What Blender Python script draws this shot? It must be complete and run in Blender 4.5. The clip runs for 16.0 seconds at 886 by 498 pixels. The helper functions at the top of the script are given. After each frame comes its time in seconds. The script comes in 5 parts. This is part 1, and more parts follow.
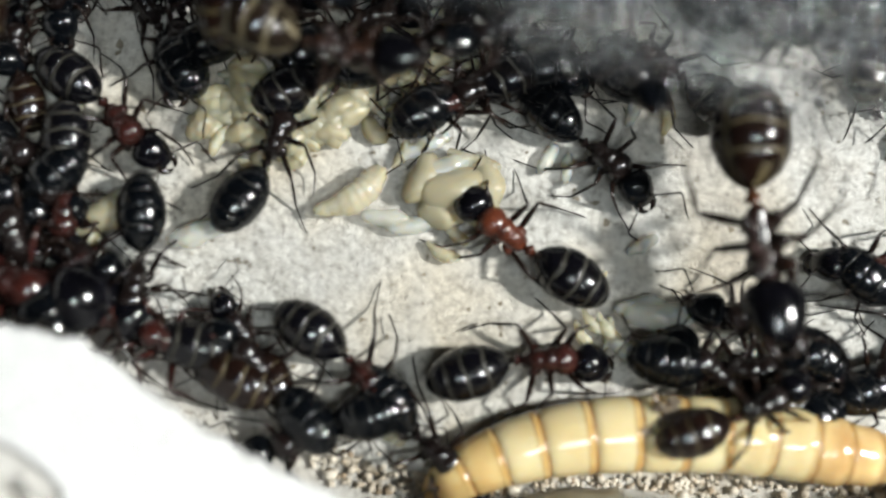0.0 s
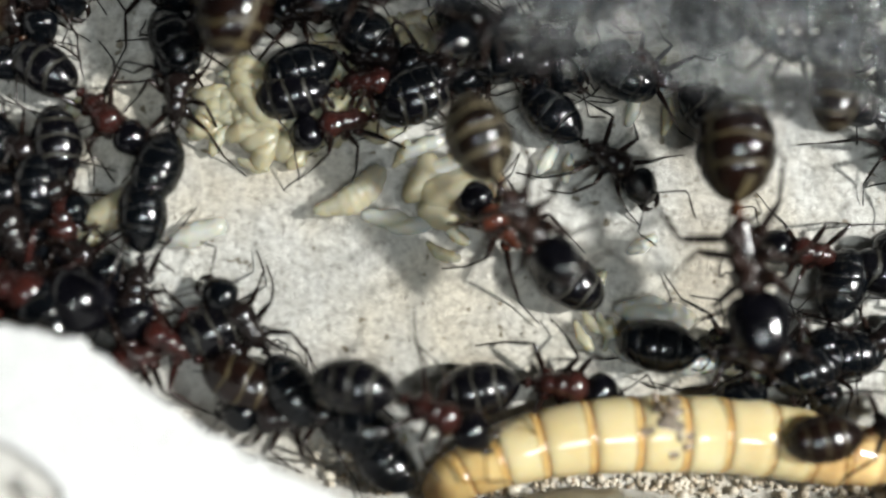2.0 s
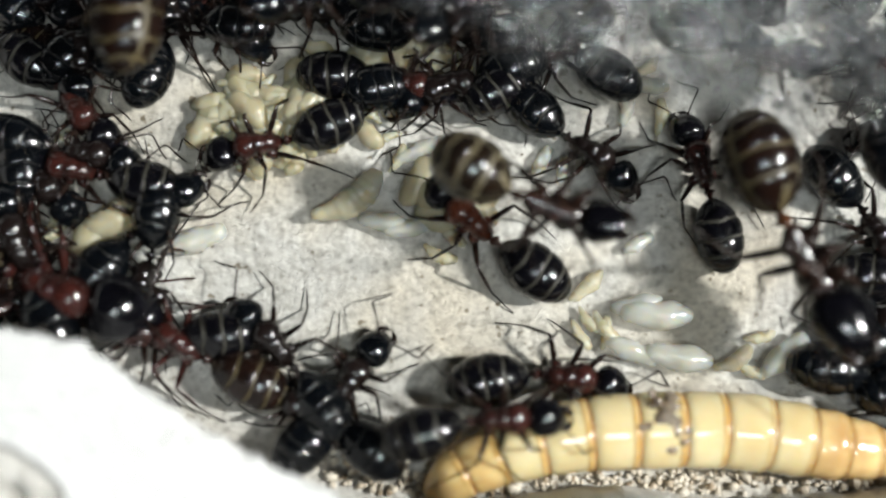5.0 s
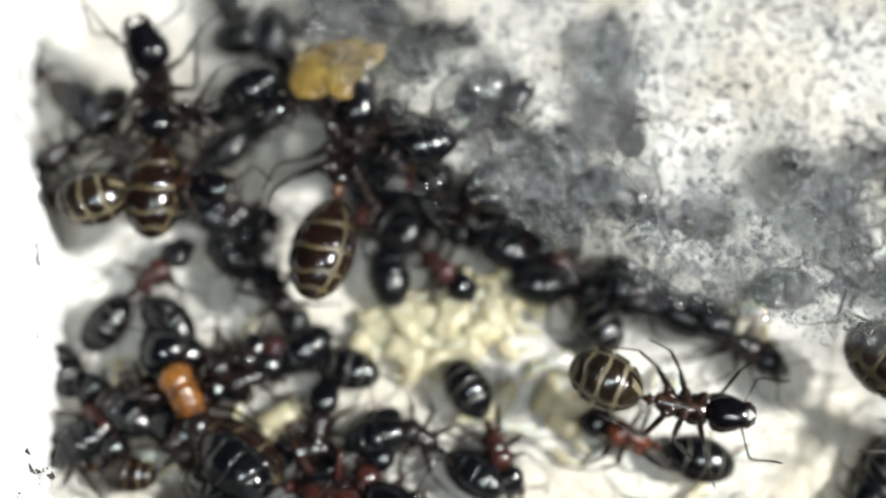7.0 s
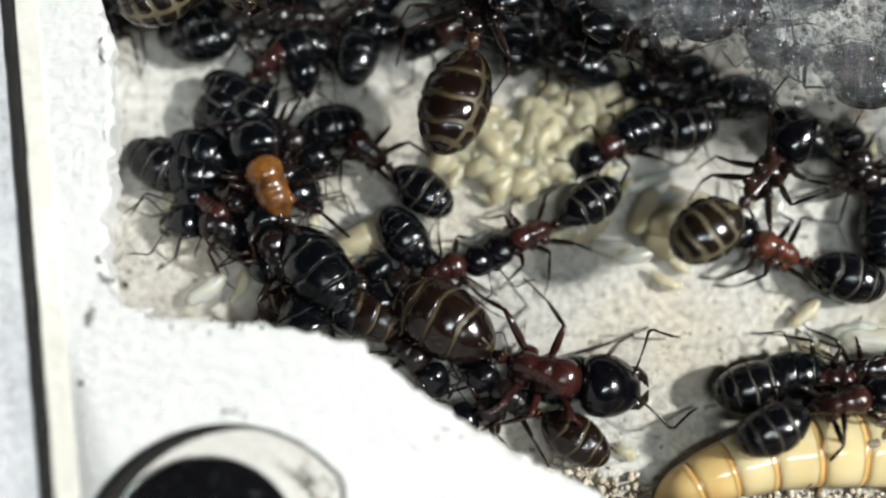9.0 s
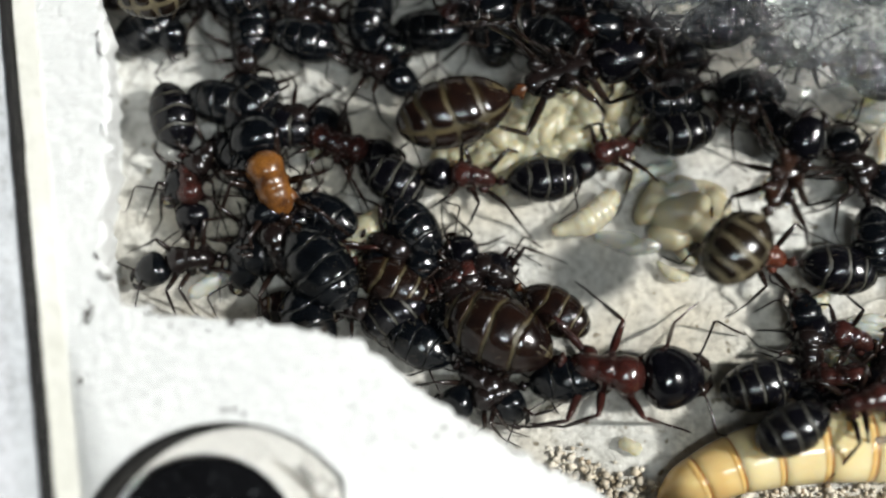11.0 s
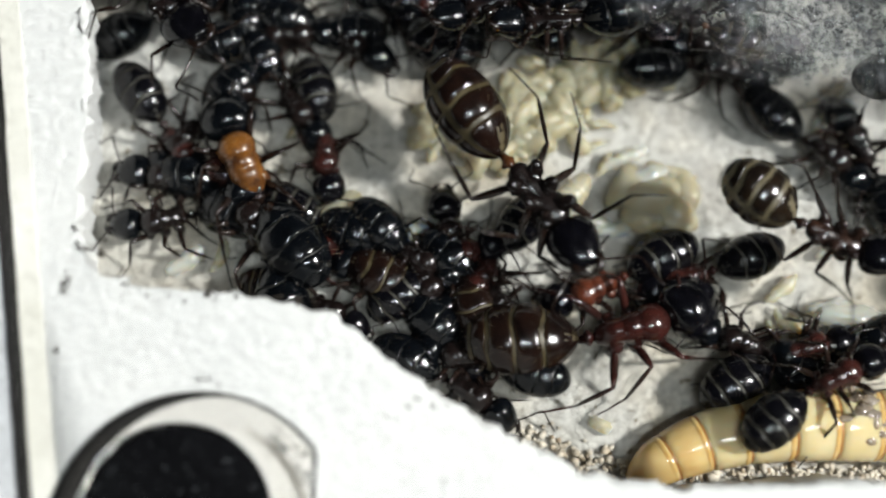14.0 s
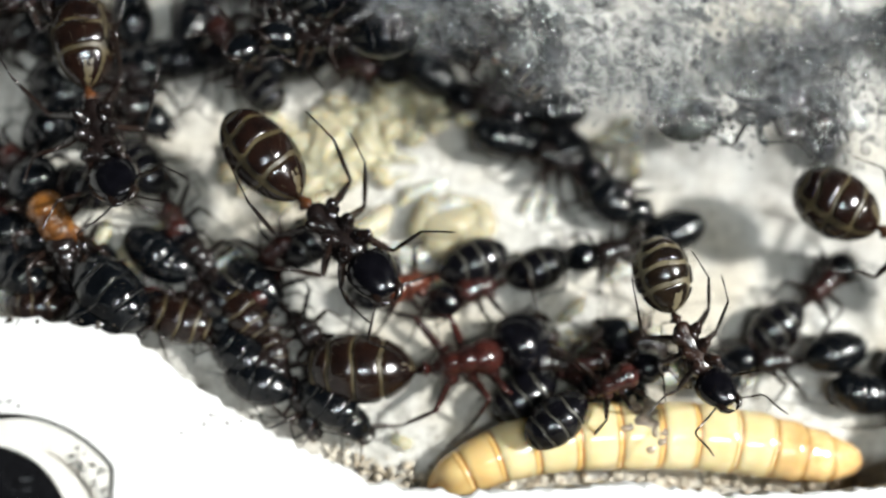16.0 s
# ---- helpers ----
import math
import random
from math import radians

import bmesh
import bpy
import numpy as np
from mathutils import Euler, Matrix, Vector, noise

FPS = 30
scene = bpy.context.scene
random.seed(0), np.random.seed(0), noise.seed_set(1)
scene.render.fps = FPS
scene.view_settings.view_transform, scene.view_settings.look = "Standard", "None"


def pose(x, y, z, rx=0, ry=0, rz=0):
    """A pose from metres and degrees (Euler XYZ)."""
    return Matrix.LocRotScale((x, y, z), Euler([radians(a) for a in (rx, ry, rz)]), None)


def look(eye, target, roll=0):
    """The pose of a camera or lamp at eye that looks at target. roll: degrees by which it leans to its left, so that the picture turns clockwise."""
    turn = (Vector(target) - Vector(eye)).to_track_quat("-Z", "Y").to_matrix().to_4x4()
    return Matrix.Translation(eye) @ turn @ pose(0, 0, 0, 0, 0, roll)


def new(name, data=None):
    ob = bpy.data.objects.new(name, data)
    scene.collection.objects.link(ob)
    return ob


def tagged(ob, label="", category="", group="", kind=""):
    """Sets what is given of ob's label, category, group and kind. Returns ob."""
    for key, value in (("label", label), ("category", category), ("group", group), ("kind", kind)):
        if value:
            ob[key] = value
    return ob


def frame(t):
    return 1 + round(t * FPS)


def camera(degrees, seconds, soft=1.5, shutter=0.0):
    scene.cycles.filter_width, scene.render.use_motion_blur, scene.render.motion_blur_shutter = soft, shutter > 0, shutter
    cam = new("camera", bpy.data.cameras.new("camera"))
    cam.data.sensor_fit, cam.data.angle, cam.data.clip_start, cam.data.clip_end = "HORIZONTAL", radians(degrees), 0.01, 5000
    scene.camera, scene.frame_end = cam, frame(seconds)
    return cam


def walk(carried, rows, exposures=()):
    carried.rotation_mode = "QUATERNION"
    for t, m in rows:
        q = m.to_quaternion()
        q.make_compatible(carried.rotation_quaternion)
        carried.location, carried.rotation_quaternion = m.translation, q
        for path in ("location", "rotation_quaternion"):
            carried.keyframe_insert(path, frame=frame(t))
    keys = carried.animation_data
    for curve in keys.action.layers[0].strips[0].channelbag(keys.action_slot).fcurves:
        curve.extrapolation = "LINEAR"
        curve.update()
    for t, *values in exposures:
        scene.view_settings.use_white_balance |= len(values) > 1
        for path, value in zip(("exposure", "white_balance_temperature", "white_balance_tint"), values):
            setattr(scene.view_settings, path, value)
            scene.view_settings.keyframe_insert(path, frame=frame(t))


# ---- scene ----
cam = camera(40, 16.0, soft=2.1, shutter=0.3)
cam.data.dof.use_dof, cam.data.dof.focus_distance, cam.data.dof.aperture_fstop = True, 0.0730, 11.0
walk(cam, [
    (0.0, pose(-0.00250, -0.00983, 0.07114, 7.29, -2.57, -0.09)),
    (3.0, pose(-0.00250, -0.00983, 0.07114, 7.29, -2.57, -0.09)),
    (5.5, pose(-0.00006, -0.01163, 0.07235, 9.86, -0.63, -0.98)),
    (6.0, pose(0.00445, -0.00911, 0.07621, 14.79, 1.27, 1.49)),
    (6.5, pose(0.00066, -0.00829, 0.07936, 16.81, 1.20, 1.18)),
    (6.8, pose(-0.00686, -0.00855, 0.08307, 16.70, 1.00, 1.67)),
    (7.0, pose(-0.00629, -0.00896, 0.08294, 15.15, 0.79, 1.27)),
    (7.5, pose(-0.01003, -0.01186, 0.07901, 14.44, -1.05, 0.59)),
    (8.0, pose(-0.01637, -0.01912, 0.07529, 15.34, -2.78, 0.31)),
    (8.5, pose(-0.01670, -0.01906, 0.07526, 15.19, -2.92, 0.41)),
    (9.0, pose(-0.01463, -0.01690, 0.07504, 13.34, -1.13, 0.62)),
    (11.5, pose(-0.01277, -0.01479, 0.07457, 11.48, 0.47, 0.81)),
    (12.0, pose(-0.01241, -0.01498, 0.07444, 11.62, 0.77, 0.82)),
    (12.5, pose(-0.01275, -0.01559, 0.07446, 12.15, 0.44, 0.77)),
    (13.0, pose(-0.01293, -0.01589, 0.07457, 12.33, 0.32, 0.81)),
    (13.5, pose(-0.01313, -0.01650, 0.07449, 12.53, 0.14, 0.84)),
    (14.0, pose(-0.01270, -0.01790, 0.07519, 12.80, -0.85, 1.15)),
    (14.5, pose(-0.00993, -0.01815, 0.07612, 13.32, -2.14, 0.55)),
    (15.0, pose(-0.00835, -0.01952, 0.07716, 14.41, -3.61, -0.26)),
    (15.5, pose(-0.00770, -0.02011, 0.07829, 14.50, -4.18, -0.38)),
    (16.0, pose(-0.00601, -0.02084, 0.07889, 15.68, -4.70, -0.71)),
], exposures=[(0.0, -0.1), (5.6, -0.1), (6.5, 0.52), (7.5, 0.43), (8.0, -0.06), (9.0, -0.12), (11.5, -0.13), (12.5, -0.15), (14.5, -0.2), (15.5, 0.14), (16.0, 0.29)])

# ---- light: one lamp to the east, a dim room ----
world = bpy.data.worlds.new("room")
scene.world = world
world.use_nodes = True
world.node_tree.nodes["Background"].inputs[0].default_value = (0.78, 0.86, 1.0, 1)
world.node_tree.nodes["Background"].inputs[1].default_value = 0.009
lamp_data = bpy.data.lights.new("desk_lamp", "AREA")
lamp_data.shape, lamp_data.size, lamp_data.energy = "DISK", 0.03, 2.6
lamp_data.color = (1.0, 0.965, 0.95)
lamp = new("desk_lamp", lamp_data)
lamp.matrix_world = look((0.228, -0.004, 0.235), (0.0, 0.0, 0.0))

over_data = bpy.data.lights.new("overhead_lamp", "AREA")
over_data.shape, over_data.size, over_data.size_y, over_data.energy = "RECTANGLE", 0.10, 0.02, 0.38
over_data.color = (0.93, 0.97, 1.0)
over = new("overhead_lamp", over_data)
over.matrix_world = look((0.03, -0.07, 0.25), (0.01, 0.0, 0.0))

MM = 0.001


# ---- materials ----
def nodes_of(name):
    m = bpy.data.materials.new(name)
    m.use_nodes = True
    nt = m.node_tree
    return m, nt, nt.nodes["Principled BSDF"]


def ramp(nt, fac, stops):
    r = nt.nodes.new("ShaderNodeValToRGB")
    el = r.color_ramp.elements
    while len(el) < len(stops):
        el.new(0.5)
    for e, (p, c) in zip(el, stops):
        e.position, e.color = p, (*c, 1)
    nt.links.new(fac, r.inputs[0])
    return r.outputs[0]


def noise_tex(nt, scale, detail=4.0, rough=0.55, coord="Object"):
    tc = nt.nodes.new("ShaderNodeTexCoord")
    n = nt.nodes.new("ShaderNodeTexNoise")
    n.inputs["Scale"].default_value, n.inputs["Detail"].default_value, n.inputs["Roughness"].default_value = scale, detail, rough
    nt.links.new(tc.outputs[coord], n.inputs["Vector"])
    return n.outputs["Fac"]


def bump(nt, b, height, strength, dist):
    n = nt.nodes.new("ShaderNodeBump")
    n.inputs["Strength"].default_value, n.inputs["Distance"].default_value = strength, dist
    nt.links.new(height, n.inputs["Height"])
    nt.links.new(n.outputs[0], b.inputs["Normal"])


def mix_mul(nt, a, b, fac=1.0):
    m = nt.nodes.new("ShaderNodeMix")
    m.data_type, m.blend_type = "RGBA", "MULTIPLY"
    m.inputs[0].default_value = fac
    nt.links.new(a, m.inputs[6])
    nt.links.new(b, m.inputs[7])
    return m.outputs[2]


def plaster(name, light, dark, speck, grain=0.00012, tooth=1.0, stain=None):
    """Cast plaster: cloudy tone, fine grain, a few dark specks."""
    m, nt, b = nodes_of(name)
    cloud = ramp(nt, noise_tex(nt, 160, 5), [(0.3, dark), (0.7, light)])
    fine = ramp(nt, noise_tex(nt, 1900, 4, 0.7), [(0.28, (0.5, 0.48, 0.45)), (0.48, (0.95, 0.95, 0.95)), (0.7, (1.2, 1.2, 1.2))])
    if stain:
        cloud = mix_mul(nt, cloud, ramp(nt, noise_tex(nt, 85, 3, 0.6), [(0.46, (1, 1, 1)), (0.64, stain)]))
    spots = ramp(nt, noise_tex(nt, 1100, 2, 0.5), [(speck, (0.4, 0.36, 0.3)), (speck + 0.05, (1, 1, 1))])
    nt.links.new(mix_mul(nt, mix_mul(nt, cloud, fine, tooth), spots), b.inputs["Base Color"])
    b.inputs["Roughness"].default_value = 0.88
    b.inputs["Specular IOR Level"].default_value = 0.25
    bump(nt, b, noise_tex(nt, 1700, 7, 0.72), 1.0, grain)
    return m


def chitin(name, color, rough=0.22, second=None, coat=0.0, margin=None):
    """Insect cuticle: deep colour, a glossy skin with faint pitting."""
    m, nt, b = nodes_of(name)
    second = second or tuple(c * 0.45 for c in color)
    tone = ramp(nt, noise_tex(nt, 900, 4), [(0.38, second), (0.62, color)])
    if margin:
        at, mix, cut = nt.nodes.new("ShaderNodeAttribute"), nt.nodes.new("ShaderNodeMix"), nt.nodes.new("ShaderNodeMath")
        at.attribute_name, mix.data_type, cut.operation = "margin", "RGBA", "MULTIPLY"
        nt.links.new(at.outputs["Fac"], cut.inputs[0])
        nt.links.new(ramp(nt, noise_tex(nt, 700, 3), [(0.35, (0.25,) * 3), (0.65, (1, 1, 1))]), cut.inputs[1])
        nt.links.new(cut.outputs[0], mix.inputs[0])
        nt.links.new(tone, mix.inputs[6])
        mix.inputs[7].default_value = (*margin, 1)
        tone = mix.outputs[2]
    nt.links.new(tone, b.inputs["Base Color"])
    nt.links.new(ramp(nt, noise_tex(nt, 1600, 3), [(0.3, (rough * 0.8,) * 3), (0.7, (rough * 1.5,) * 3)]), b.inputs["Roughness"])
    b.inputs["IOR"].default_value = 1.5
    b.inputs["Coat Weight"].default_value, b.inputs["Coat Roughness"].default_value = coat, 0.12
    bump(nt, b, noise_tex(nt, 1100, 6, 0.62), 0.5, 0.00009)
    return m


def soft_body(name, color, second, rough=0.3, sub=0.5, scale=700, body=1.0, deep=0.0009):
    """Moist, slightly translucent insect skin."""
    m, nt, b = nodes_of(name)
    nt.links.new(ramp(nt, noise_tex(nt, scale, 4), [(0.3, second), (0.7, color)]), b.inputs["Base Color"])
    b.inputs["Roughness"].default_value = rough
    b.inputs["Subsurface Weight"].default_value = sub
    b.inputs["Subsurface Radius"].default_value = (1.0, 0.7, 0.4)
    b.inputs["Subsurface Scale"].default_value = deep
    b.inputs["Alpha"].default_value = body
    bump(nt, b, noise_tex(nt, 1500, 3), 0.25, 0.00006)
    return m


def sparkle(m, low, high, scale):
    """Damp grains: roughness that changes from grain to grain."""
    nt = m.node_tree
    b = nt.nodes["Principled BSDF"]
    nt.links.new(ramp(nt, noise_tex(nt, scale, 3, 0.7), [(0.4, (low,) * 3), (0.58, (high,) * 3)]), b.inputs["Roughness"])
    b.inputs["Specular IOR Level"].default_value = 0.55


FLOOR = plaster("tan_plaster", (0.79, 0.78, 0.74), (0.53, 0.515, 0.47), 0.29, 0.0005, 1.0, (0.91, 0.85, 0.75))
sparkle(FLOOR, 0.22, 0.85, 2600)
WALL = plaster("white_plaster", (0.96, 0.96, 0.945), (0.86, 0.867, 0.86), 0.1, 0.0004, 0.3)
GRIT = plaster("grit", (0.74, 0.71, 0.64), (0.5, 0.45, 0.37), 0.3)
gt = GRIT.node_tree
gb, geo = gt.nodes["Principled BSDF"], gt.nodes.new("ShaderNodeNewGeometry")
shade = ramp(gt, geo.outputs["Random Per Island"], [(0.0, (0.45, 0.36, 0.27)), (0.18, (0.8, 0.73, 0.64)), (0.45, (1.0, 0.98, 0.94))])
gt.links.new(mix_mul(gt, gb.inputs["Base Color"].links[0].from_socket, shade), gb.inputs["Base Color"])
gb.inputs["Roughness"].default_value = 0.45
BLACK = chitin("black_cuticle", (0.0024, 0.0023, 0.0036), 0.125, None, 0.0, (0.013, 0.0115, 0.009))
BLUEBLACK = chitin("blue_black_cuticle", (0.0020, 0.0027, 0.0038), 0.125)
BROWN = chitin("brown_cuticle", (0.0095, 0.0042, 0.0028), 0.13, (0.0042, 0.0023, 0.002), 0.0, (0.036, 0.023, 0.01))
RED = chitin("red_cuticle", (0.1, 0.026, 0.012), 0.24, (0.035, 0.01, 0.006))
DEEPRED = chitin("deep_red_cuticle", (0.032, 0.008, 0.006), 0.17, (0.011, 0.0045, 0.004))
REDBROWN = chitin("red_brown_cuticle", (0.032, 0.009, 0.007), 0.18, (0.011, 0.005, 0.004))
ORANGE = chitin("orange_cuticle", (0.17, 0.066, 0.013), 0.24, (0.045, 0.016, 0.005))
DARKTHORAX = chitin("dark_thorax_cuticle", (0.008, 0.005, 0.0045), 0.18)
LEG = chitin("leg_cuticle", (0.013, 0.007, 0.005), 0.2)
PALEBAND = chitin("grey_membrane", (0.036, 0.033, 0.024), 0.5, (0.014, 0.013, 0.0095))
CREAMBAND = chitin("stretched_cream_membrane", (0.12, 0.1, 0.06), 0.35, (0.055, 0.045, 0.025))
OLIVE = chitin("olive_brown_cuticle", (0.011, 0.0068, 0.0038), 0.14, (0.0045, 0.003, 0.0024), 0.0, (0.04, 0.029, 0.015))
BROWNTHORAX = chitin("brown_thorax_cuticle", (0.024, 0.0105, 0.006), 0.18, (0.009, 0.005, 0.004))
DARKBAND = chitin("dark_membrane", (0.011, 0.0105, 0.008), 0.45, (0.004, 0.0038, 0.003))
GOLDBAND = chitin("gold_membrane", (0.068, 0.052, 0.023), 0.4, (0.022, 0.017, 0.008))
AMBER = chitin("amber_cuticle", (0.075, 0.026, 0.008), 0.2, (0.03, 0.012, 0.006))
HAIR = chitin("pale_hair", (0.16, 0.12, 0.07), 0.35)
LARVA = soft_body("larva_skin", (0.58, 0.54, 0.41), (0.44, 0.40, 0.28), 0.24, 0.8, 1100, 0.6, 0.0018)
HEAP = soft_body("heaped_larva_skin", (0.52, 0.475, 0.34), (0.38, 0.34, 0.22), 0.34, 0.7, 800, 0.66, 0.0018)
PUPA = soft_body("pupa_skin", (0.64, 0.64, 0.58), (0.5, 0.5, 0.45), 0.2, 0.8, 1000, 0.5, 0.0018)
WORM = soft_body("mealworm_skin", (0.66, 0.57, 0.35), (0.55, 0.43, 0.22), 0.13, 0.6, 300, 1.0, 0.0016)
WORMHEAD = soft_body("mealworm_head_skin", (0.63, 0.47, 0.22), (0.52, 0.33, 0.12), 0.13, 0.5, 420, 1.0, 0.0014)
WORMTAIL = soft_body("mealworm_tail_skin", (0.66, 0.48, 0.23), (0.4, 0.23, 0.09), 0.18, 0.5, 420, 1.0, 0.0012)
WORMJOINT = soft_body("mealworm_joint", (0.38, 0.18, 0.05), (0.26, 0.11, 0.03), 0.3, 0.3)
WORMBAND = soft_body("mealworm_band", (0.48, 0.27, 0.08), (0.60, 0.43, 0.19), 0.16, 0.5, 700)
HONEY = soft_body("amber_food", (0.36, 0.25, 0.06), (0.1, 0.06, 0.022), 0.15, 0.4, 520, 0.5, 0.0015)
WOUND = soft_body("torn_flesh", (0.36, 0.29, 0.22), (0.07, 0.05, 0.035), 0.1, 0.3, 900, 0.8)
SEAL_AND_SHADE = plaster("black_seal_and_shade", (0.02, 0.019, 0.018), (0.012, 0.012, 0.012), 0.1)
TRIM = plaster("cream_edge", (0.80, 0.785, 0.73), (0.66, 0.645, 0.58), 0.12, 0.0001, 0.4)
OUTER = plaster("grey_white_block", (0.62, 0.645, 0.66), (0.46, 0.485, 0.50), 0.2, 0.0002, 0.6)
DIRT = plaster("dirt", (0.06, 0.05, 0.04), (0.03, 0.025, 0.02), 0.3)
TABLE = plaster("table_laminate", (0.3, 0.28, 0.26), (0.24, 0.22, 0.2), 0.1)


def thin_pane(name, tint, gloss=0.035, rough=0.02):
    """Flat clear glass: straight view through it and a faint mirror gloss."""
    m, nt, b = nodes_of(name)
    nt.nodes.remove(b)
    clear, shine = nt.nodes.new("ShaderNodeBsdfTransparent"), nt.nodes.new("ShaderNodeBsdfGlossy")
    clear.inputs[0].default_value = (*tint, 1)
    shine.inputs["Roughness"].default_value = rough
    mix = nt.nodes.new("ShaderNodeMixShader")
    mix.inputs[0].default_value = gloss
    nt.links.new(clear.outputs[0], mix.inputs[1])
    nt.links.new(shine.outputs[0], mix.inputs[2])
    nt.links.new(mix.outputs[0], nt.nodes["Material Output"].inputs[0])
    return m


def water_bead(name):
    """A bead of water on glass: bends what lies behind it, lets most light through, and glints."""
    m, nt, b = nodes_of(name)
    nt.nodes.remove(b)
    clear, bend, shine = (nt.nodes.new("ShaderNodeBsdf" + k) for k in ("Transparent", "Refraction", "Glossy"))
    bend.inputs["IOR"].default_value, bend.inputs["Roughness"].default_value = 1.33, 0.03
    bend.inputs[0].default_value = (0.85, 0.88, 0.92, 1)
    shine.inputs["Roughness"].default_value = 0.085
    first, second = nt.nodes.new("ShaderNodeMixShader"), nt.nodes.new("ShaderNodeMixShader")
    first.inputs[0].default_value, second.inputs[0].default_value = 0.43, 0.27
    nt.links.new(clear.outputs[0], first.inputs[1])
    nt.links.new(bend.outputs[0], first.inputs[2])
    nt.links.new(first.outputs[0], second.inputs[1])
    nt.links.new(shine.outputs[0], second.inputs[2])
    nt.links.new(second.outputs[0], nt.nodes["Material Output"].inputs[0])
    return m


DROP = water_bead("water")
PANE = thin_pane("pane_glass", (0.985, 0.995, 0.99))
CLEAR = thin_pane("clear_plastic", (0.975, 0.96, 0.935), 0.06, 0.05)
CHROME = nodes_of("chrome")[0]
cb = CHROME.node_tree.nodes["Principled BSDF"]
cb.inputs["Metallic"].default_value, cb.inputs["Roughness"].default_value = 1, 0.12
cb.inputs["Base Color"].default_value = (0.75, 0.73, 0.7, 1)
KNOB = plaster("dusty_black_plastic", (0.006, 0.0062, 0.007), (0.003, 0.003, 0.0035), 0.2, 0.000004)
kt = KNOB.node_tree
kb = kt.nodes["Principled BSDF"]
kb.inputs["Roughness"].default_value = 0.07
old = kb.inputs["Base Color"].links[0].from_socket
dust = kt.nodes.new("ShaderNodeMix")
dust.data_type = "RGBA"
kt.links.new(ramp(kt, noise_tex(kt, 3600, 2, 0.6), [(0.66, (0, 0, 0)), (0.72, (0.5, 0.5, 0.5))]), dust.inputs[0])
kt.links.new(old, dust.inputs[6])
dust.inputs[7].default_value = (0.16, 0.17, 0.18, 1)
kt.links.new(dust.outputs[2], kb.inputs["Base Color"])


def fogged(name):
    """A film of fine condensation: patchy, half clear."""
    m, nt, b = nodes_of(name)
    # dark grey puts the dim surroundings bent by the droplets into the colour
    b.inputs["Base Color"].default_value = (0.2, 0.21, 0.218, 1)
    b.inputs["Roughness"].default_value = 0.3
    clear = nt.nodes.new("ShaderNodeBsdfTransparent")
    mix = nt.nodes.new("ShaderNodeMixShader")
    a = noise_tex(nt, 130, 5, 0.6)
    c = noise_tex(nt, 1500, 4, 0.7)
    fac = mix_mul(nt, ramp(nt, a, [(0.34, (0.12,) * 3), (0.62, (0.4,) * 3)]), ramp(nt, c, [(0.42, (0.25,) * 3), (0.6, (1.0,) * 3)]))
    at = nt.nodes.new("ShaderNodeAttribute")
    at.attribute_name = "wetness"
    mul = nt.nodes.new("ShaderNodeMath")
    mul.operation = "MULTIPLY"
    nt.links.new(fac, mul.inputs[0])
    nt.links.new(at.outputs["Fac"], mul.inputs[1])
    nt.links.new(mul.outputs[0], mix.inputs[0])
    nt.links.new(clear.outputs[0], mix.inputs[1])
    nt.links.new(b.outputs[0], mix.inputs[2])
    nt.links.new(mix.outputs[0], nt.nodes["Material Output"].inputs[0])
    return m


FOG = fogged("condensation_film")


# ---- mesh tools (built in millimetres) ----
def finish(name, bm, material, smooth=True):
    bmesh.ops.scale(bm, vec=(MM, MM, MM), verts=bm.verts)
    bmesh.ops.recalc_face_normals(bm, faces=bm.faces)
    for f in bm.faces:
        f.smooth = smooth
    me = bpy.data.meshes.new(name)
    bm.to_mesh(me)
    bm.free()
    me.materials.append(material)
    return me


def put(name, me, parent=None, m=None, label=""):
    ob = new(name, me)
    if parent:
        ob.parent = parent
    if m is not None:
        ob.matrix_basis = m
    return tagged(ob, label) if label else ob


def part(name, bm, material, parent, label="", m=None):
    return put(name, finish(name, bm, material), parent, m, label)


def mpose(x, y, z, rx=0, ry=0, rz=0):
    return pose(x * MM, y * MM, z * MM, rx, ry, rz)


def loft(bm, rings, closed=True):
    rows = [[bm.verts.new(p) for p in ring] for ring in rings]
    n = len(rows[0])
    for a, b in zip(rows, rows[1:]):
        for k in range(n if closed else n - 1):
            bm.faces.new((a[k], a[(k + 1) % n], b[(k + 1) % n], b[k]))
    if closed:
        for row in (rows[0], rows[-1]):
            bm.faces.new(row)
    return rows


def body_rings(profile, n=14):
    """profile: rows of x, centre height, half width, half height."""
    return [[(x, w * math.cos(2 * math.pi * k / n), z + h * math.sin(2 * math.pi * k / n)) for k in range(n)] for x, z, w, h in profile]


def tube(bm, pts, radii, n=6):
    pts = [Vector(p) for p in pts]
    rings = []
    for i, p in enumerate(pts):
        d = (pts[min(i + 1, len(pts) - 1)] - pts[max(i - 1, 0)]).normalized()
        side = d.cross(Vector((0, 0, 1)))
        side = side.normalized() if side.length > 1e-3 else Vector((1, 0, 0))
        up = side.cross(d)
        rings.append([p + radii[i] * (math.cos(2 * math.pi * k / n) * side + math.sin(2 * math.pi * k / n) * up) for k in range(n)])
    loft(bm, rings)


def ball(bm, c, r, u=10, v=7):
    res = bmesh.ops.create_uvsphere(bm, u_segments=u, v_segments=v, radius=1)
    bmesh.ops.scale(bm, vec=r, verts=res["verts"])
    bmesh.ops.translate(bm, vec=c, verts=res["verts"])


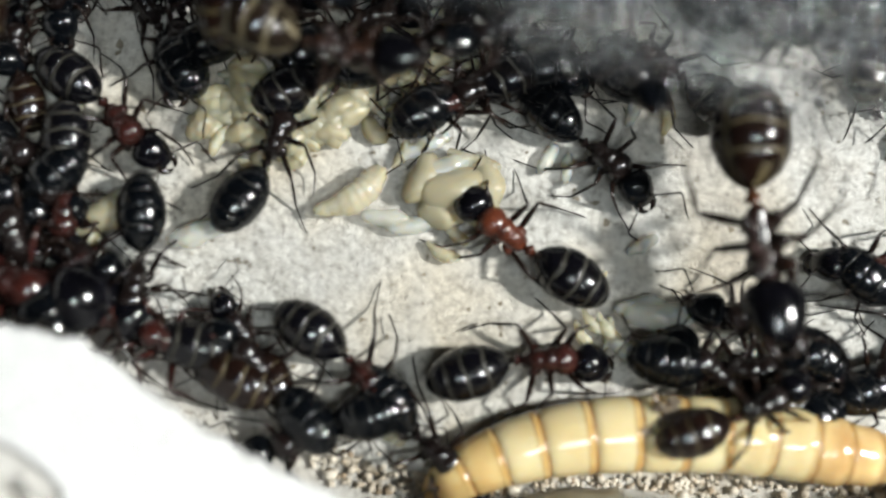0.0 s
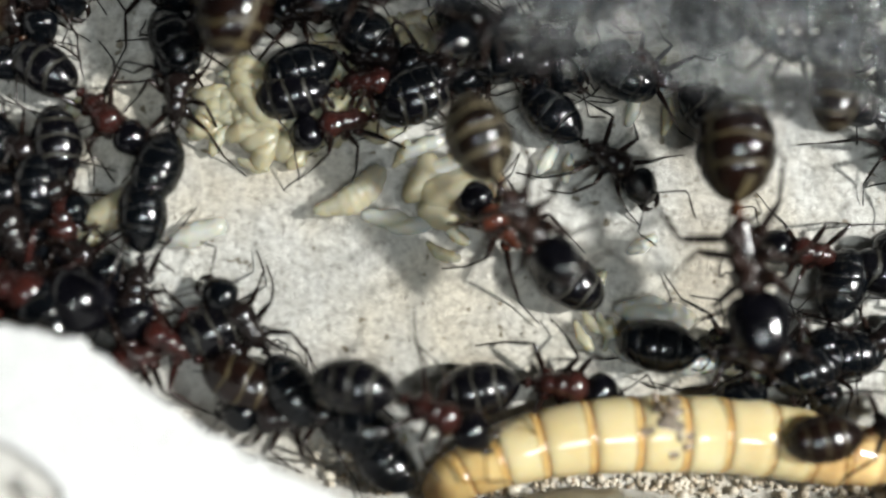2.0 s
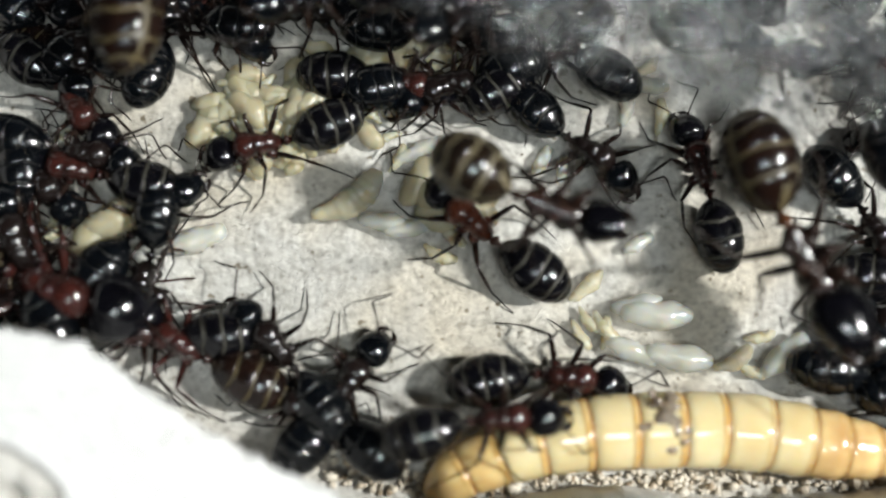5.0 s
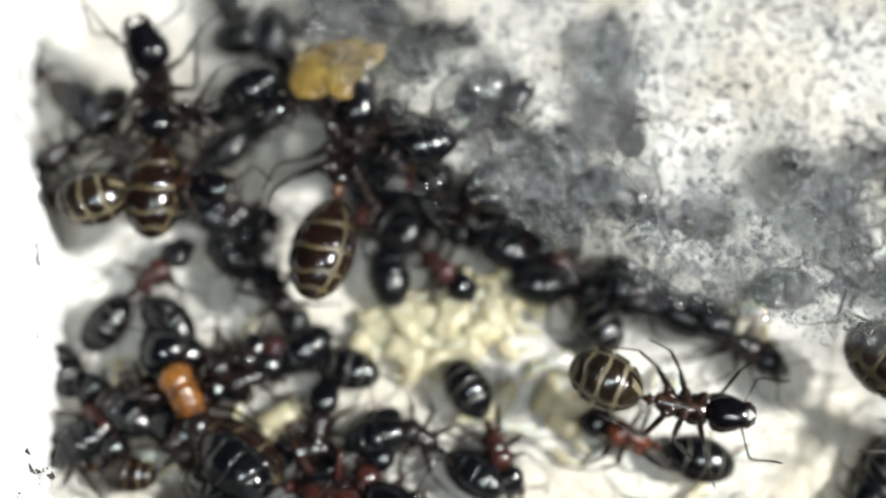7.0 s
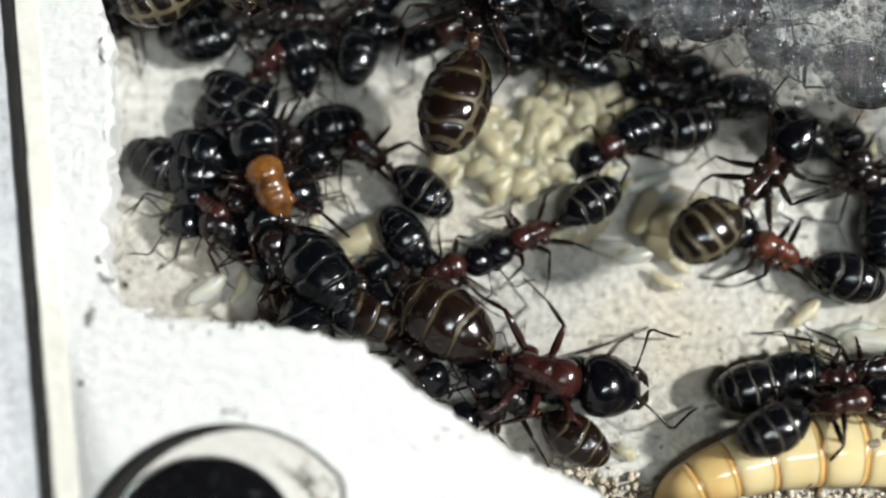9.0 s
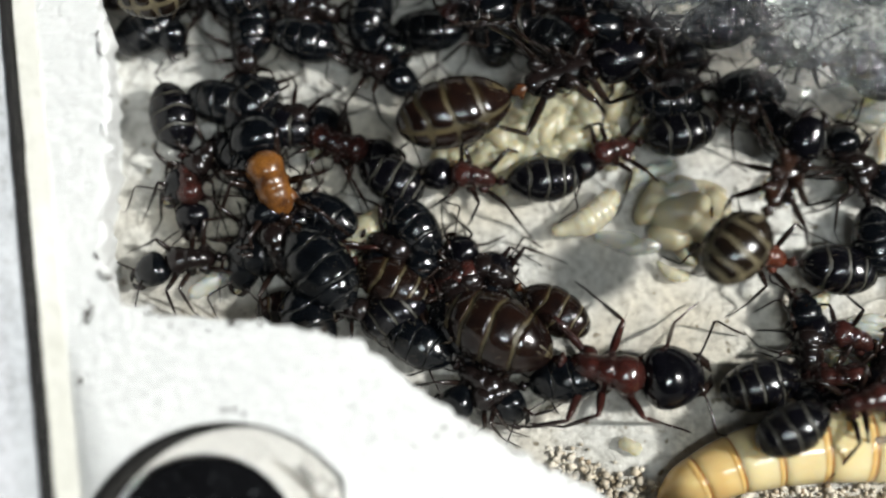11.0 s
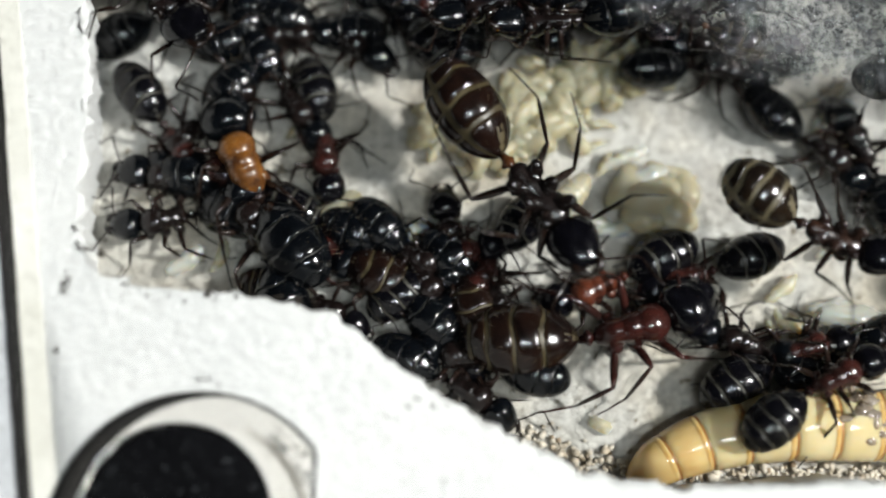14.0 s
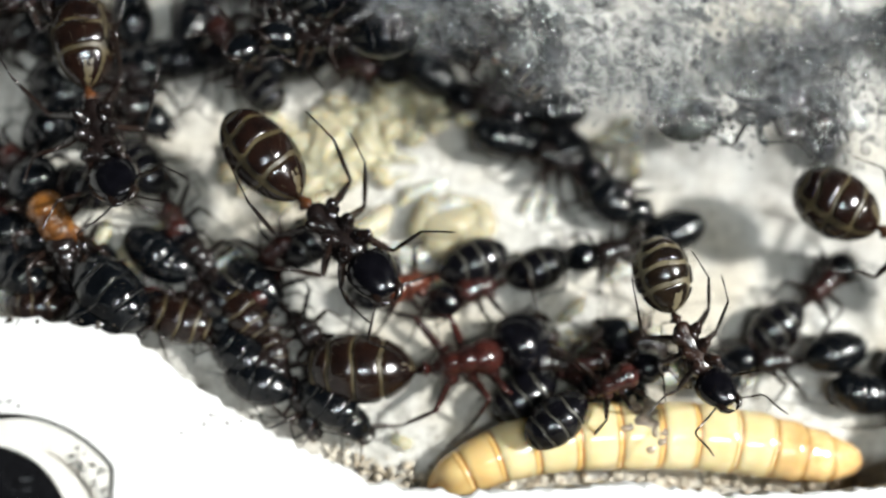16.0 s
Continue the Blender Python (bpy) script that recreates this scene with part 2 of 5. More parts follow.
# ---- the setting ----
CONTOUR = [(-33.0, 12), (-32.3, 5), (-32.4, 2), (-32.2, -2.4), (-31.0, -4.6), (-28.5, -5.3), (-25.4, -5.4), (-22.2, -5.7), (-19.4, -6.2), (-17.6, -6.7), (-16.0, -8.2),
           (-13.8, -9.6), (-12, -11.1), (-9.2, -12.5), (-6.9, -13.7), (-4.8, -14.6), (-2.5, -15.2), (1, -15.6), (4.4, -15.5), (7.6, -15.1), (10.9, -14.9),
           (14.2, -15.5), (17.4, -15.8), (20.8, -15.7), (26, -15.4), (32, -14.5), (38, -11), (42, -4), (43.5, 10), (42, 25), (37, 36), (20, 41), (5, 41),
           (-10, 41), (-20, 40), (-31, 38), (-36.8, 30), (-36.2, 20)]
TOP = 9.0


def dense(pts, step):
    out = []
    for (x0, y0), (x1, y1) in zip(pts, pts[1:] + pts[:1]):
        n = max(1, round(math.hypot(x1 - x0, y1 - y0) / step))
        out += [(x0 + (x1 - x0) * k / n, y0 + (y1 - y0) * k / n) for k in range(n)]
    return out


def smoothed(pts, rounds=2):
    for _ in range(rounds):
        n = len(pts)
        pts = [((pts[k - 1][0] + 2 * pts[k][0] + pts[(k + 1) % n][0]) / 4, (pts[k - 1][1] + 2 * pts[k][1] + pts[(k + 1) % n][1]) / 4) for k in range(n)]
    return pts


def left_edge(y):
    return -35.6 - 0.168 * y


def chamber_wall():
    bm = bmesh.new()
    pts = smoothed(dense(CONTOUR, 0.45))
    cx, cy = 2.0, 8.0
    rows = []
    for z, out, rough in ((-0.6, -0.5, 0.25), (1.0, -0.35, 0.3), (3.0, -0.25, 0.3), (5.0, -0.15, 0.3), (7.0, -0.08, 0.25), (8.3, 0.0, 0.45), (8.8, 0.08, 0.5), (TOP, 0.3, 0.42)):
        row = []
        for x, y in pts:
            d = Vector((x - cx, y - cy)).normalized()
            k = out + rough * noise.noise((x * 1.3, y * 1.3, z * 0.9)) + 0.6 * rough * noise.noise((x * 4, y * 4, z * 3))
            if y < -3:
                k += 1.9 * max(0.0, 1 - max(0.0, z) / (TOP - 1)) * min(1.0, max(0.0, (3 - x) / 5)) * min(1.0, max(0.0, (x + 33) / 4))
            if x < -29 and y > -5:
                k += 2.2 * (1 - max(0.0, z) / TOP) + 0.55 * noise.noise((x * 1.1, y * 1.6, z * 1.2)) + 0.3 * noise.noise((x * 3, y * 3.4, z * 3))
            row.append((x + d.x * k, y + d.y * k, z + (0.03 * noise.noise((x * 2, y * 2, 5)) if z > 8 else 0)))
        rows.append(row)
    for f in (0.04, 0.1, 0.2, 0.35, 0.55, 0.8, 1.0):
        row = []
        for x, y in pts:
            dx, dy = x - cx, y - cy
            s = min([(54 - cx) / dx if dx > 0.01 else 99, (50 - cy) / dy if dy > 0.01 else 99, (-34 - cy) / dy if dy < -0.01 else 99])
            if dx + 0.168 * dy < -0.01:
                s = min(s, (-35.6 - 0.168 * cy - cx) / (dx + 0.168 * dy))
            ex, ey = cx + dx * s, cy + dy * s
            row.append((x + (ex - x) * f + (0.3 * dx / 40 if f < 0.99 else 0), y + (ey - y) * f, TOP + 0.03 * noise.noise((x * 2 + f * 9, y * 2, 3)) - 0.01))
        rows.append(row)
    rows.append([(x, y, -6) for x, y, z in rows[-1]])
    loft(bm, rows)
    bmesh.ops.delete(bm, geom=[f for f in bm.faces if len(f.verts) > 4], context="FACES")
    ob = part("chamber_wall", bm, WALL, None)
    return tagged(ob, "rough white plaster wall carved around the nest chamber", "wall", kind="structure")


def chamber_floor():
    bm = bmesh.new()
    nx, ny = 250, 185
    vs = []
    for j in range(ny + 1):
        for i in range(nx + 1):
            x, y = -38 + 84 * i / nx, -17.5 + 61 * j / ny
            z = 0.16 * noise.noise((x * 0.25, y * 0.25, 1)) + 0.07 * noise.noise((x * 0.9, y * 0.9, 2)) + 0.035 * noise.noise((x * 2.6, y * 2.6, 3))
            vs.append(bm.verts.new((x, y, z - 0.1)))
    w = nx + 1
    for j in range(ny):
        for i in range(nx):
            k = j * w + i
            bm.faces.new((vs[k], vs[k + 1], vs[k + w + 1], vs[k + w]))
    ob = part("floor", bm, FLOOR, None)
    return tagged(ob, "pale tan grainy plaster floor of the nest", "floor", kind="structure")


def slab(name, corners, z0, z1, material, label, category):
    """A long block along the west side, from corner points, with softened upper edges."""
    bm = bmesh.new()
    c = Vector((sum(p[0] for p in corners) / len(corners), sum(p[1] for p in corners) / len(corners)))
    pts = dense(corners, 1.5)
    rows = []
    for z, k in ((z0, 0.0), (z1 - 0.12, 0.0), (z1 - 0.03, 0.06), (z1, 0.16)):
        rows.append([(x + (0.16 if x < c.x else -0.16) * k + 0.05 * noise.noise((x, y, 8)), y, z) for x, y in pts])
    loft(bm, rows)
    ob = put(name, finish(name, bm, material, False))
    return tagged(ob, label, category, kind="structure")


chamber_wall()
chamber_floor()
S, N = -34.0, 50.0
slab("trim_1", [(left_edge(S) - 0.75, S), (left_edge(S) + 0.55, S), (left_edge(N) + 0.55, N), (left_edge(N) - 0.75, N)], -6, 9.035, TRIM, "cream plastic edge strip beside the plaster block", "trim")
# black strip laid in the gap to stand in for its darkness
slab("trim_2", [(left_edge(S) - 1.65, S), (left_edge(S) - 0.78, S), (left_edge(N) - 0.78, N), (left_edge(N) - 1.65, N)], -6, 8.7, SEAL_AND_SHADE, "black strip standing in for the frame gap's darkness", "seal")
slab("outer_frame", [(left_edge(S) - 30, S), (left_edge(S) - 1.68, S), (left_edge(N) - 1.68, N), (left_edge(N) - 30, N)], -6, 8.6, OUTER, "grey white rough outer block of the nest", "frame")

bm = bmesh.new()
bmesh.ops.create_grid(bm, x_segments=2, y_segments=2, size=260)
table = part("table_top", bm, TABLE, None, m=mpose(0, 0, -6.05))
tagged(table, "dark laminate table under the nest", "table", kind="structure")


def pane():
    bm = bmesh.new()
    z0, z1 = TOP + 0.32, TOP + 1.5
    pts = [(left_edge(-33.5) - 0.7, -33.5), (53, -33.5), (53, 49), (left_edge(49) - 0.7, 49)]
    loft(bm, [[(x, y, z0) for x, y in pts], [(x, y, z1) for x, y in pts]])
    ob = put("glass_cover", finish("glass_cover", bm, PANE, False))
    return tagged(ob, "clear glass cover lying on the plaster nest", "glass cover", kind="structure")


pane()


# ---- condensation on the underside of the glass ----
PATCHES = ((3.3, 23.9, 4), (-0.1, 14.6, 4.5), (17.0, 13.7, 5), (-16.3, 22.8, 5), (8.8, 11.7, 4.5), (13.3, 11.6, 4.5), (24.6, 13.5, 4), (7.4, 11.2, 5), (15.4, 10.2, 5), (22.8, 11.5, 5), (9.3, 8.9, 4), (-0.8, 11.6, 4))
SHORE = ((-22, 27), (-8, 17.5), (-4, 12.5), (2, 10), (7, 7.5), (15, 5), (28, 3.5), (45, 3))


def wet(x, y):
    """How wet the glass is at a place, 0 to 1."""
    edge = float(np.interp(x, [p[0] for p in SHORE], [p[1] for p in SHORE]))
    v = min(1.0, max(0.0, (y - edge + 1.5 * noise.noise((x * 0.3, y * 0.3, 7))) / 3.5)) * min(1.0, max(0.0, (x + 22) / 8))
    thick = 0.4 + 0.4 * noise.noise((x * 0.2, y * 0.2, 4))
    for px, py, r in PATCHES:
        d = math.hypot(x - px, y - py) / r + 0.35 * noise.noise((x * 0.35, y * 0.35, 9))
        thick = max(thick, min(1.0, 1.5 - 1.1 * d))
    return v * max(0.06, thick)


def droplets():
    rnd = random.Random(5)
    verts, faces = [], []
    made = 0
    while made < 17000:
        x, y = rnd.uniform(-20, 36), rnd.uniform(2, 37)
        if rnd.random() > wet(x, y):
            continue
        r = min(0.5, 0.1 * math.exp(rnd.gauss(0.05, 0.6)))
        made += 1
        n, base = 8, len(verts)
        flat = rnd.uniform(0.35, 0.7)
        for a, q in ((0.02, 1.0), (0.62, 0.8), (0.93, 0.42)):
            for k in range(n):
                t = 2 * math.pi * k / n
                verts.append(((x + r * q * math.cos(t)) * MM, (y + r * q * math.sin(t)) * MM, (TOP + 0.05 - r * flat * a) * MM))
        verts.append((x * MM, y * MM, (TOP + 0.05 - r * flat) * MM))
        for ring in range(2):
            for k in range(n):
                a, b = base + ring * n + k, base + ring * n + (k + 1) % n
                faces.append((a, a + n, b + n, b))
        for k in range(n):
            faces.append((base + 2 * n + k, base + 3 * n, base + 2 * n + (k + 1) % n))
    me = bpy.data.meshes.new("water_droplets")
    me.from_pydata(verts, [], faces)
    for p in me.polygons:
        p.use_smooth = True
    me.materials.append(DROP)
    ob = new("water_droplets", me)
    return tagged(ob, "fine beads of condensed water under the glass", "water droplets", kind="stuff")


def fog_film():
    bm = bmesh.new()
    nx, ny = 130, 90
    density = bm.verts.layers.float.new("wetness")
    vs = {}
    for i in range(nx + 1):
        for j in range(ny + 1):
            x, y = -22 + 64 * i / nx, 1 + 37 * j / ny
            vs[i, j] = bm.verts.new((x, y, TOP + 0.045))
            vs[i, j][density] = wet(x, y)
    for i in range(nx):
        for j in range(ny):
            q = (vs[i, j], vs[i + 1, j], vs[i + 1, j + 1], vs[i, j + 1])
            if max(v[density] for v in q) > 0.01:
                bm.faces.new(q)
    bmesh.ops.delete(bm, geom=[v for v in bm.verts if not v.link_faces], context="VERTS")
    ob = part("condensation_film", bm, FOG, None)
    return tagged(ob, "patchy grey mist of condensation under the glass", "condensation", kind="stuff")


droplets()
fog_film()


# ---- round vent plug on the glass ----
def vent():
    base = new("vent_plug")
    base.matrix_basis = mpose(-24.8, -19.05, TOP + 0.04)
    n = 72
    angles = [2 * math.pi * k / n for k in range(n)]

    def ring(r, z, cx=0.0, cy=0.0, cut=99.0):
        return [(min(cx + r * math.cos(a), cut), cy + r * math.sin(a), z) for a in angles]

    def band(name, rows, material, label):
        bm = bmesh.new()
        a = loft(bm, rows)
        bmesh.ops.delete(bm, geom=[f for f in bm.faces if len(f.verts) > 4], context="FACES")
        for k in range(n):
            bm.faces.new((a[-1][k], a[-1][(k + 1) % n], a[0][(k + 1) % n], a[0][k]))
        return part(name, bm, material, base, label)

    # clear collar round the cap, cut straight on its east side
    band("collar", [ring(5.3, 0.0, -1.1, 1.1), ring(7.84, 0.0, 0, 0, 6.1), ring(7.84, 0.1, 0, 0, 6.1), ring(7.5, 0.16, 0, 0, 5.8), ring(6.6, 0.12, -0.3, 0.3, 5.3),
                    ring(5.8, 0.16, -0.9, 0.9), ring(5.3, 0.1, -1.1, 1.1)], CLEAR, "clear plastic collar").visible_shadow = False
    # dark seal round the collar; its wide west crescent models the plug's shadow
    inner = []
    for a in angles:
        c, d = math.cos(a), 7.72
        reach = 1.03 * c + math.sqrt(d * d - (1.03 * math.sin(a)) ** 2)
        inner.append(min(reach, 7.86))
    outer = [ring(8.0, 0.0, 0, 0, 6.28), ring(8.0, 0.12, 0, 0, 6.28)]
    low = [(min(r * math.cos(a), 6.12), r * math.sin(a), 0.12) for r, a in zip(inner, angles)]
    band("seal", [outer[0], outer[1], low, [(x, y, 0.0) for x, y, z in low]], SEAL_AND_SHADE, "thin black seal with a crescent shaped as shadow")
    band("rim", [ring(5.06, 0.0, -1.1, 1.1), ring(5.22, 0.0, -1.1, 1.1), ring(5.22, 0.14, -1.1, 1.1), ring(5.14, 0.18, -1.1, 1.1), ring(5.06, 0.14, -1.1, 1.1)], CHROME, "thin chrome rim")
    bm = bmesh.new()
    loft(bm, [ring(5.04, 0.0, -1.1, 1.1), ring(5.04, 0.08, -1.1, 1.1), ring(4.9, 0.15, -1.1, 1.1), ring(4.5, 0.19, -1.1, 1.1), ring(3.0, 0.23, -1.1, 1.1), ring(0.3, 0.25, -1.1, 1.1)])
    part("cap", bm, KNOB, base, "glossy black dusty cap")
    # air bubbles in the collar's east part
    rnd = random.Random(6)
    bm = bmesh.new()
    for k in range(22):
        a, r = radians(rnd.uniform(28, 62)), rnd.uniform(6.6, 7.5)
        q = rnd.uniform(0.05, 0.15)
        ball(bm, (min(r * math.cos(a), 5.9), r * math.sin(a), 0.17), (q, q, q * 0.6), 10, 7)
    part("bubbles", bm, CHROME, base, "small bright air bubbles")
    # clear raised line added to give the collar its thin inner highlight
    bm = bmesh.new()
    tube(bm, [(6.3 * math.cos(radians(a)) - 0.25, 6.3 * math.sin(radians(a)) + 0.25, 0.15) for a in range(5, 70, 5)], [0.05 + 0.1 * math.sin(math.pi * k / 12) for k in range(13)], 8)
    part("ridge", bm, CLEAR, base, "clear raised line added for a highlight")
    tagged(base, "round black plug with chrome rim and clear collar", "vent plug")


vent()


# ---- mealworm ----
WORMPATH = [(-0.4, -15.0), (1.0, -14.1), (2.5, -13.3), (4.4, -12.55), (6.8, -11.95), (9.4, -11.6), (12.0, -11.5), (14.6, -11.5), (17.2, -11.6), (19.8, -11.95), (22.8, -12.5), (25.6, -12.9), (28.3, -13.0)]
WORMJOINTS = (-0.4, 1.9, 3.9, 6.25, 9.0, 11.65, 14.3, 16.6, 19.25, 21.6, 23.6, 25.6, 28.3)
WORMWIDTH = ((-0.4, 0.35), (0.2, 1.0), (1.0, 1.4), (2.5, 1.62), (4.4, 1.85), (6.8, 2.02), (9.4, 2.15), (12, 2.18), (17, 2.18), (20, 2.08), (22.8, 1.95), (25.6, 1.55), (27.2, 1.05), (27.9, 0.65), (28.3, 0.2))


def worm_at(s):
    """Point and side of the mealworm's middle line, s from 0 to 1."""
    f = s * (len(WORMPATH) - 1)
    i = min(int(f), len(WORMPATH) - 2)
    f -= i
    p = [Vector(WORMPATH[min(max(i + k, 0), len(WORMPATH) - 1)]) for k in (-1, 0, 1, 2)]
    q = 0.5 * ((2 * p[1]) + (p[2] - p[0]) * f + (2 * p[0] - 5 * p[1] + 4 * p[2] - p[3]) * f * f + (3 * p[1] - p[0] - 3 * p[2] + p[3]) * f ** 3)
    return q


def worm_ring(s, r, n=20):
    q, d = worm_at(s), (worm_at(min(1, s + 0.01)) - worm_at(max(0, s - 0.01))).normalized()
    side = Vector((d.y, -d.x))
    return [(q.x + side.x * r * math.cos(2 * math.pi * k / n), q.y + side.y * r * math.cos(2 * math.pi * k / n), 0.93 * r * (1.02 + math.sin(2 * math.pi * k / n))) for k in range(n)]


def worm_radius(s):
    x = worm_at(s).x
    return float(np.interp(x, [p[0] for p in WORMWIDTH], [p[1] for p in WORMWIDTH]))


def worm_place(x):
    """The place along the middle line that lies at x."""
    along = np.linspace(0, 1, 400)
    return float(np.interp(x, [worm_at(float(u)).x for u in along], along))


def mealworm():
    base = new("mealworm")
    base.matrix_basis = mpose(0, 0, 0)
    stops = [worm_place(x) for x in WORMJOINTS]
    for k, (a, b) in enumerate(zip(stops, stops[1:])):
        last = k == len(stops) - 2
        bulge = 1.0 if k < 7 else 1.035
        bm = bmesh.new()
        rings = []
        for u, g in ((0.0, 0.965), (0.05, 0.99), (0.2, 1.0), (0.4, 1.006), (0.6, bulge + 0.004), (0.78, bulge), (0.9, bulge - 0.006), (0.96, 0.975)):
            s = a + (b - a) * u
            rings.append(worm_ring(s, worm_radius(s) * g))
        if last:
            rings.append(worm_ring(b, worm_radius(b)))
        loft(bm, rings)
        part("head" if k == 0 else "segment", bm, WORMTAIL if k > 8 else WORMHEAD if k < 2 else WORM, base, "amber head end" if k == 0 else "")
        if not last:
            bm = bmesh.new()
            loft(bm, [worm_ring(a + (b - a) * u, worm_radius(a + (b - a) * u) * g) for u, g in ((0.93, 0.96), (0.96, 0.978), (1.0, 0.975), (1.03, 0.96))])
            part("joint", bm, WORMJOINT, base, "brown ring between segments")
            bm = bmesh.new()
            loft(bm, [worm_ring(a + (b - a) * u, worm_radius(a + (b - a) * u) * g) for u, g in ((0.8, 0.985), (0.83, bulge + 0.001), (0.89, bulge - 0.001), (0.94, 0.99), (0.96, 0.96))])
            part("band", bm, WORMBAND, base, "amber rear edge of a segment")
    bm = bmesh.new()
    rnd = random.Random(2)
    for k in range(46):
        u, v = rnd.gauss(0, 0.5), rnd.gauss(0, 0.75)
        ball(bm, (13.2 + u, -11.2 + v, 3.95 - 0.16 * v * v + rnd.uniform(-0.14, 0.06)), (rnd.uniform(0.2, 0.5), rnd.uniform(0.2, 0.45), rnd.uniform(0.1, 0.2)), 9, 6)
    for v in bm.verts:
        v.co += 0.05 * noise.noise_vector(v.co * 2.5)
    part("wound", bm, WOUND, base, "wet torn brown wound")
    tagged(base, "glossy yellow mealworm with brown rings lying on plaster", "mealworm")


mealworm()


# ---- brood ----
def grub_mesh(name, kind, seed):
    rnd = random.Random(seed)
    bm = bmesh.new()
    rings, n, steps = [], 12, 27
    bend = rnd.uniform(0.25, 0.95) if kind == "l" else rnd.uniform(0.2, 0.8) if kind == "y" else rnd.uniform(-0.1, 0.25)
    for i in range(steps + 1):
        s = i / steps
        w = (math.sin(math.pi * min(1, max(0.0, s * 0.96 + 0.02))) ** 0.42) * (0.19 if kind == "l" else 0.3 if kind == "y" else 0.2)
        if kind == "l":
            w *= (0.6 + 0.5 * s) * (1 + 0.06 * math.cos(2 * math.pi * s * 9))
        t = (s - 0.5) * bend * 1.6
        x, y = (s - 0.5) * (1 - 0.15 * bend), bend * 0.55 * ((s - 0.5) ** 2) * 1.6
        rings.append([(x - math.sin(t) * w * math.cos(2 * math.pi * k / n), y + math.cos(t) * w * math.cos(2 * math.pi * k / n), 0.24 + w * math.sin(2 * math.pi * k / n)) for k in range(n)])
    loft(bm, rings)
    for v in bm.verts:
        v.co += 0.045 * noise.noise_vector(v.co * 4.0 + Vector((seed, 0, 0)))
    return finish(name, bm, PUPA if kind == "p" else HEAP if kind == "y" else LARVA)


GRUBS = {(k, i): grub_mesh("pupa" if k == "p" else "larva", k, 10 * i + (k == "l")) for k in "lpy" for i in range(4)}


def brood(x, y, size, angle, kind, z=0.0, tilt=0.0, seed=0):
    ob = put("pupa" if kind == "p" else "larva", GRUBS[kind, seed % 4], None, mpose(x, y, z, tilt, 0, angle))
    ob.scale = (size,) * 3
    if kind == "y":
        return tagged(ob, "plump khaki cream larva heaped with others", "larva", "brood in the nest")
    if kind == "l":
        return tagged(ob, "cream yellow curved ant larva lying on plaster floor", "larva", "brood in the nest")
    return tagged(ob, "whitish translucent ant pupa lying on plaster floor", "pupa", "brood in the nest")


def lay(rows):
    """rows: east, north, length, heading, larva or pupa."""
    for k, (x, y, size, angle, kind) in enumerate(rows):
        brood(x, y, size, angle, kind, -0.05, 0, k)


# in the middle of the chamber
lay((
    (-2.7, 1.0, 2.9, -5, 'p'),
    (-4.5, 2.1, 5.2, 35, 'l'),
    (0.0, 5.5, 2.4, 20, 'p'),
    (6.9, 4.6, 2.1, 60, 'p'),
    (8.1, 4.1, 1.9, 80, 'p'),
    (1.3, 0.2, 2.4, -50, 'l'),
    (-9.4, 5.0, 2.1, 60, 'l'),
    (-10.5, 4.1, 2.1, -20, 'l'),
    (-0.8, 5.2, 2.4, 30, 'p'),
    (9.3, -5.1, 2.1, -50, 'l'),
    (10.4, -5.8, 2.1, 80, 'l')))
# along the mealworm
lay((
    (13.3, -4.8, 4.3, -3, 'p'),
    (10.2, -5.5, 2.4, -50, 'l'),
    (8.8, -5.9, 2.1, -60, 'l'),
    (11.8, -6.9, 3.3, -20, 'p'),
    (14.5, -7.3, 4.1, -10, 'p'),
    (17.9, -7.6, 2.9, 30, 'l'),
    (18.7, -8.1, 2.1, -30, 'l'),
    (20.8, -7.3, 3.6, 40, 'p'),
    (19.5, -6.2, 2.1, 10, 'l')))
# a damp khaki pile beside the pupae
lay((
    (1.2, 2.6, 4.2, 15, 'y'),
    (2.6, 1.7, 3.6, -40, 'y'),
    (-0.4, 3.2, 3.4, 60, 'y'),
    (3.4, 3.0, 3.2, 100, 'y'),
    (0.6, 1.2, 3.0, -10, 'y')))
# to the north and round the middle
lay((
    (12.3, 9.4, 2.1, 20, 'l'),
    (13.5, 9.2, 2.6, -10, 'p'),
    (14.2, 7.2, 2.4, 80, 'l'),
    (13.4, 10.2, 2.1, 40, 'l'),
    (12.1, 7.6, 2.1, 70, 'p'),
    (0.6, -1.1, 2.4, -25, 'l'),
    (-1.3, 0.5, 2.8, 10, 'p'),
    (-13.6, -0.0, 3.6, 20, 'p'),
    (-7.4, 7.8, 2.8, 60, 'l'),
    (-6.3, 8.3, 2.4, 80, 'l'),
    (-11.3, 9.6, 2.8, 10, 'l'),
    (12.5, -0.5, 2.1, 30, 'p'),
    (-1.7, 4.8, 2.1, 60, 'l')))
# beside the west wall and the last few
lay((
    (-28.0, -2.1, 2.9, 40, 'p'),
    (-25.8, -1.8, 2.4, 70, 'l'),
    (-18.5, 1.2, 3.6, 30, 'y'),
    (-19.9, 0.1, 3.2, 70, 'y'),
    (-30.3, 3.8, 2.8, 60, 'l'),
    (0.6, 3.8, 3.8, 20, 'p'),
    (2.4, 4.3, 3.4, -20, 'l'),
    (9.3, -3.1, 2.8, 40, 'l'),
    (12.2, -4.2, 3.1, 10, 'p'),
    (-21.7, 1.6, 2.8, 70, 'l'),
    (-22.2, 0.5, 2.4, 30, 'l'),
    (-21.2, 7.0, 2.8, 50, 'l')))
rnd = random.Random(8)
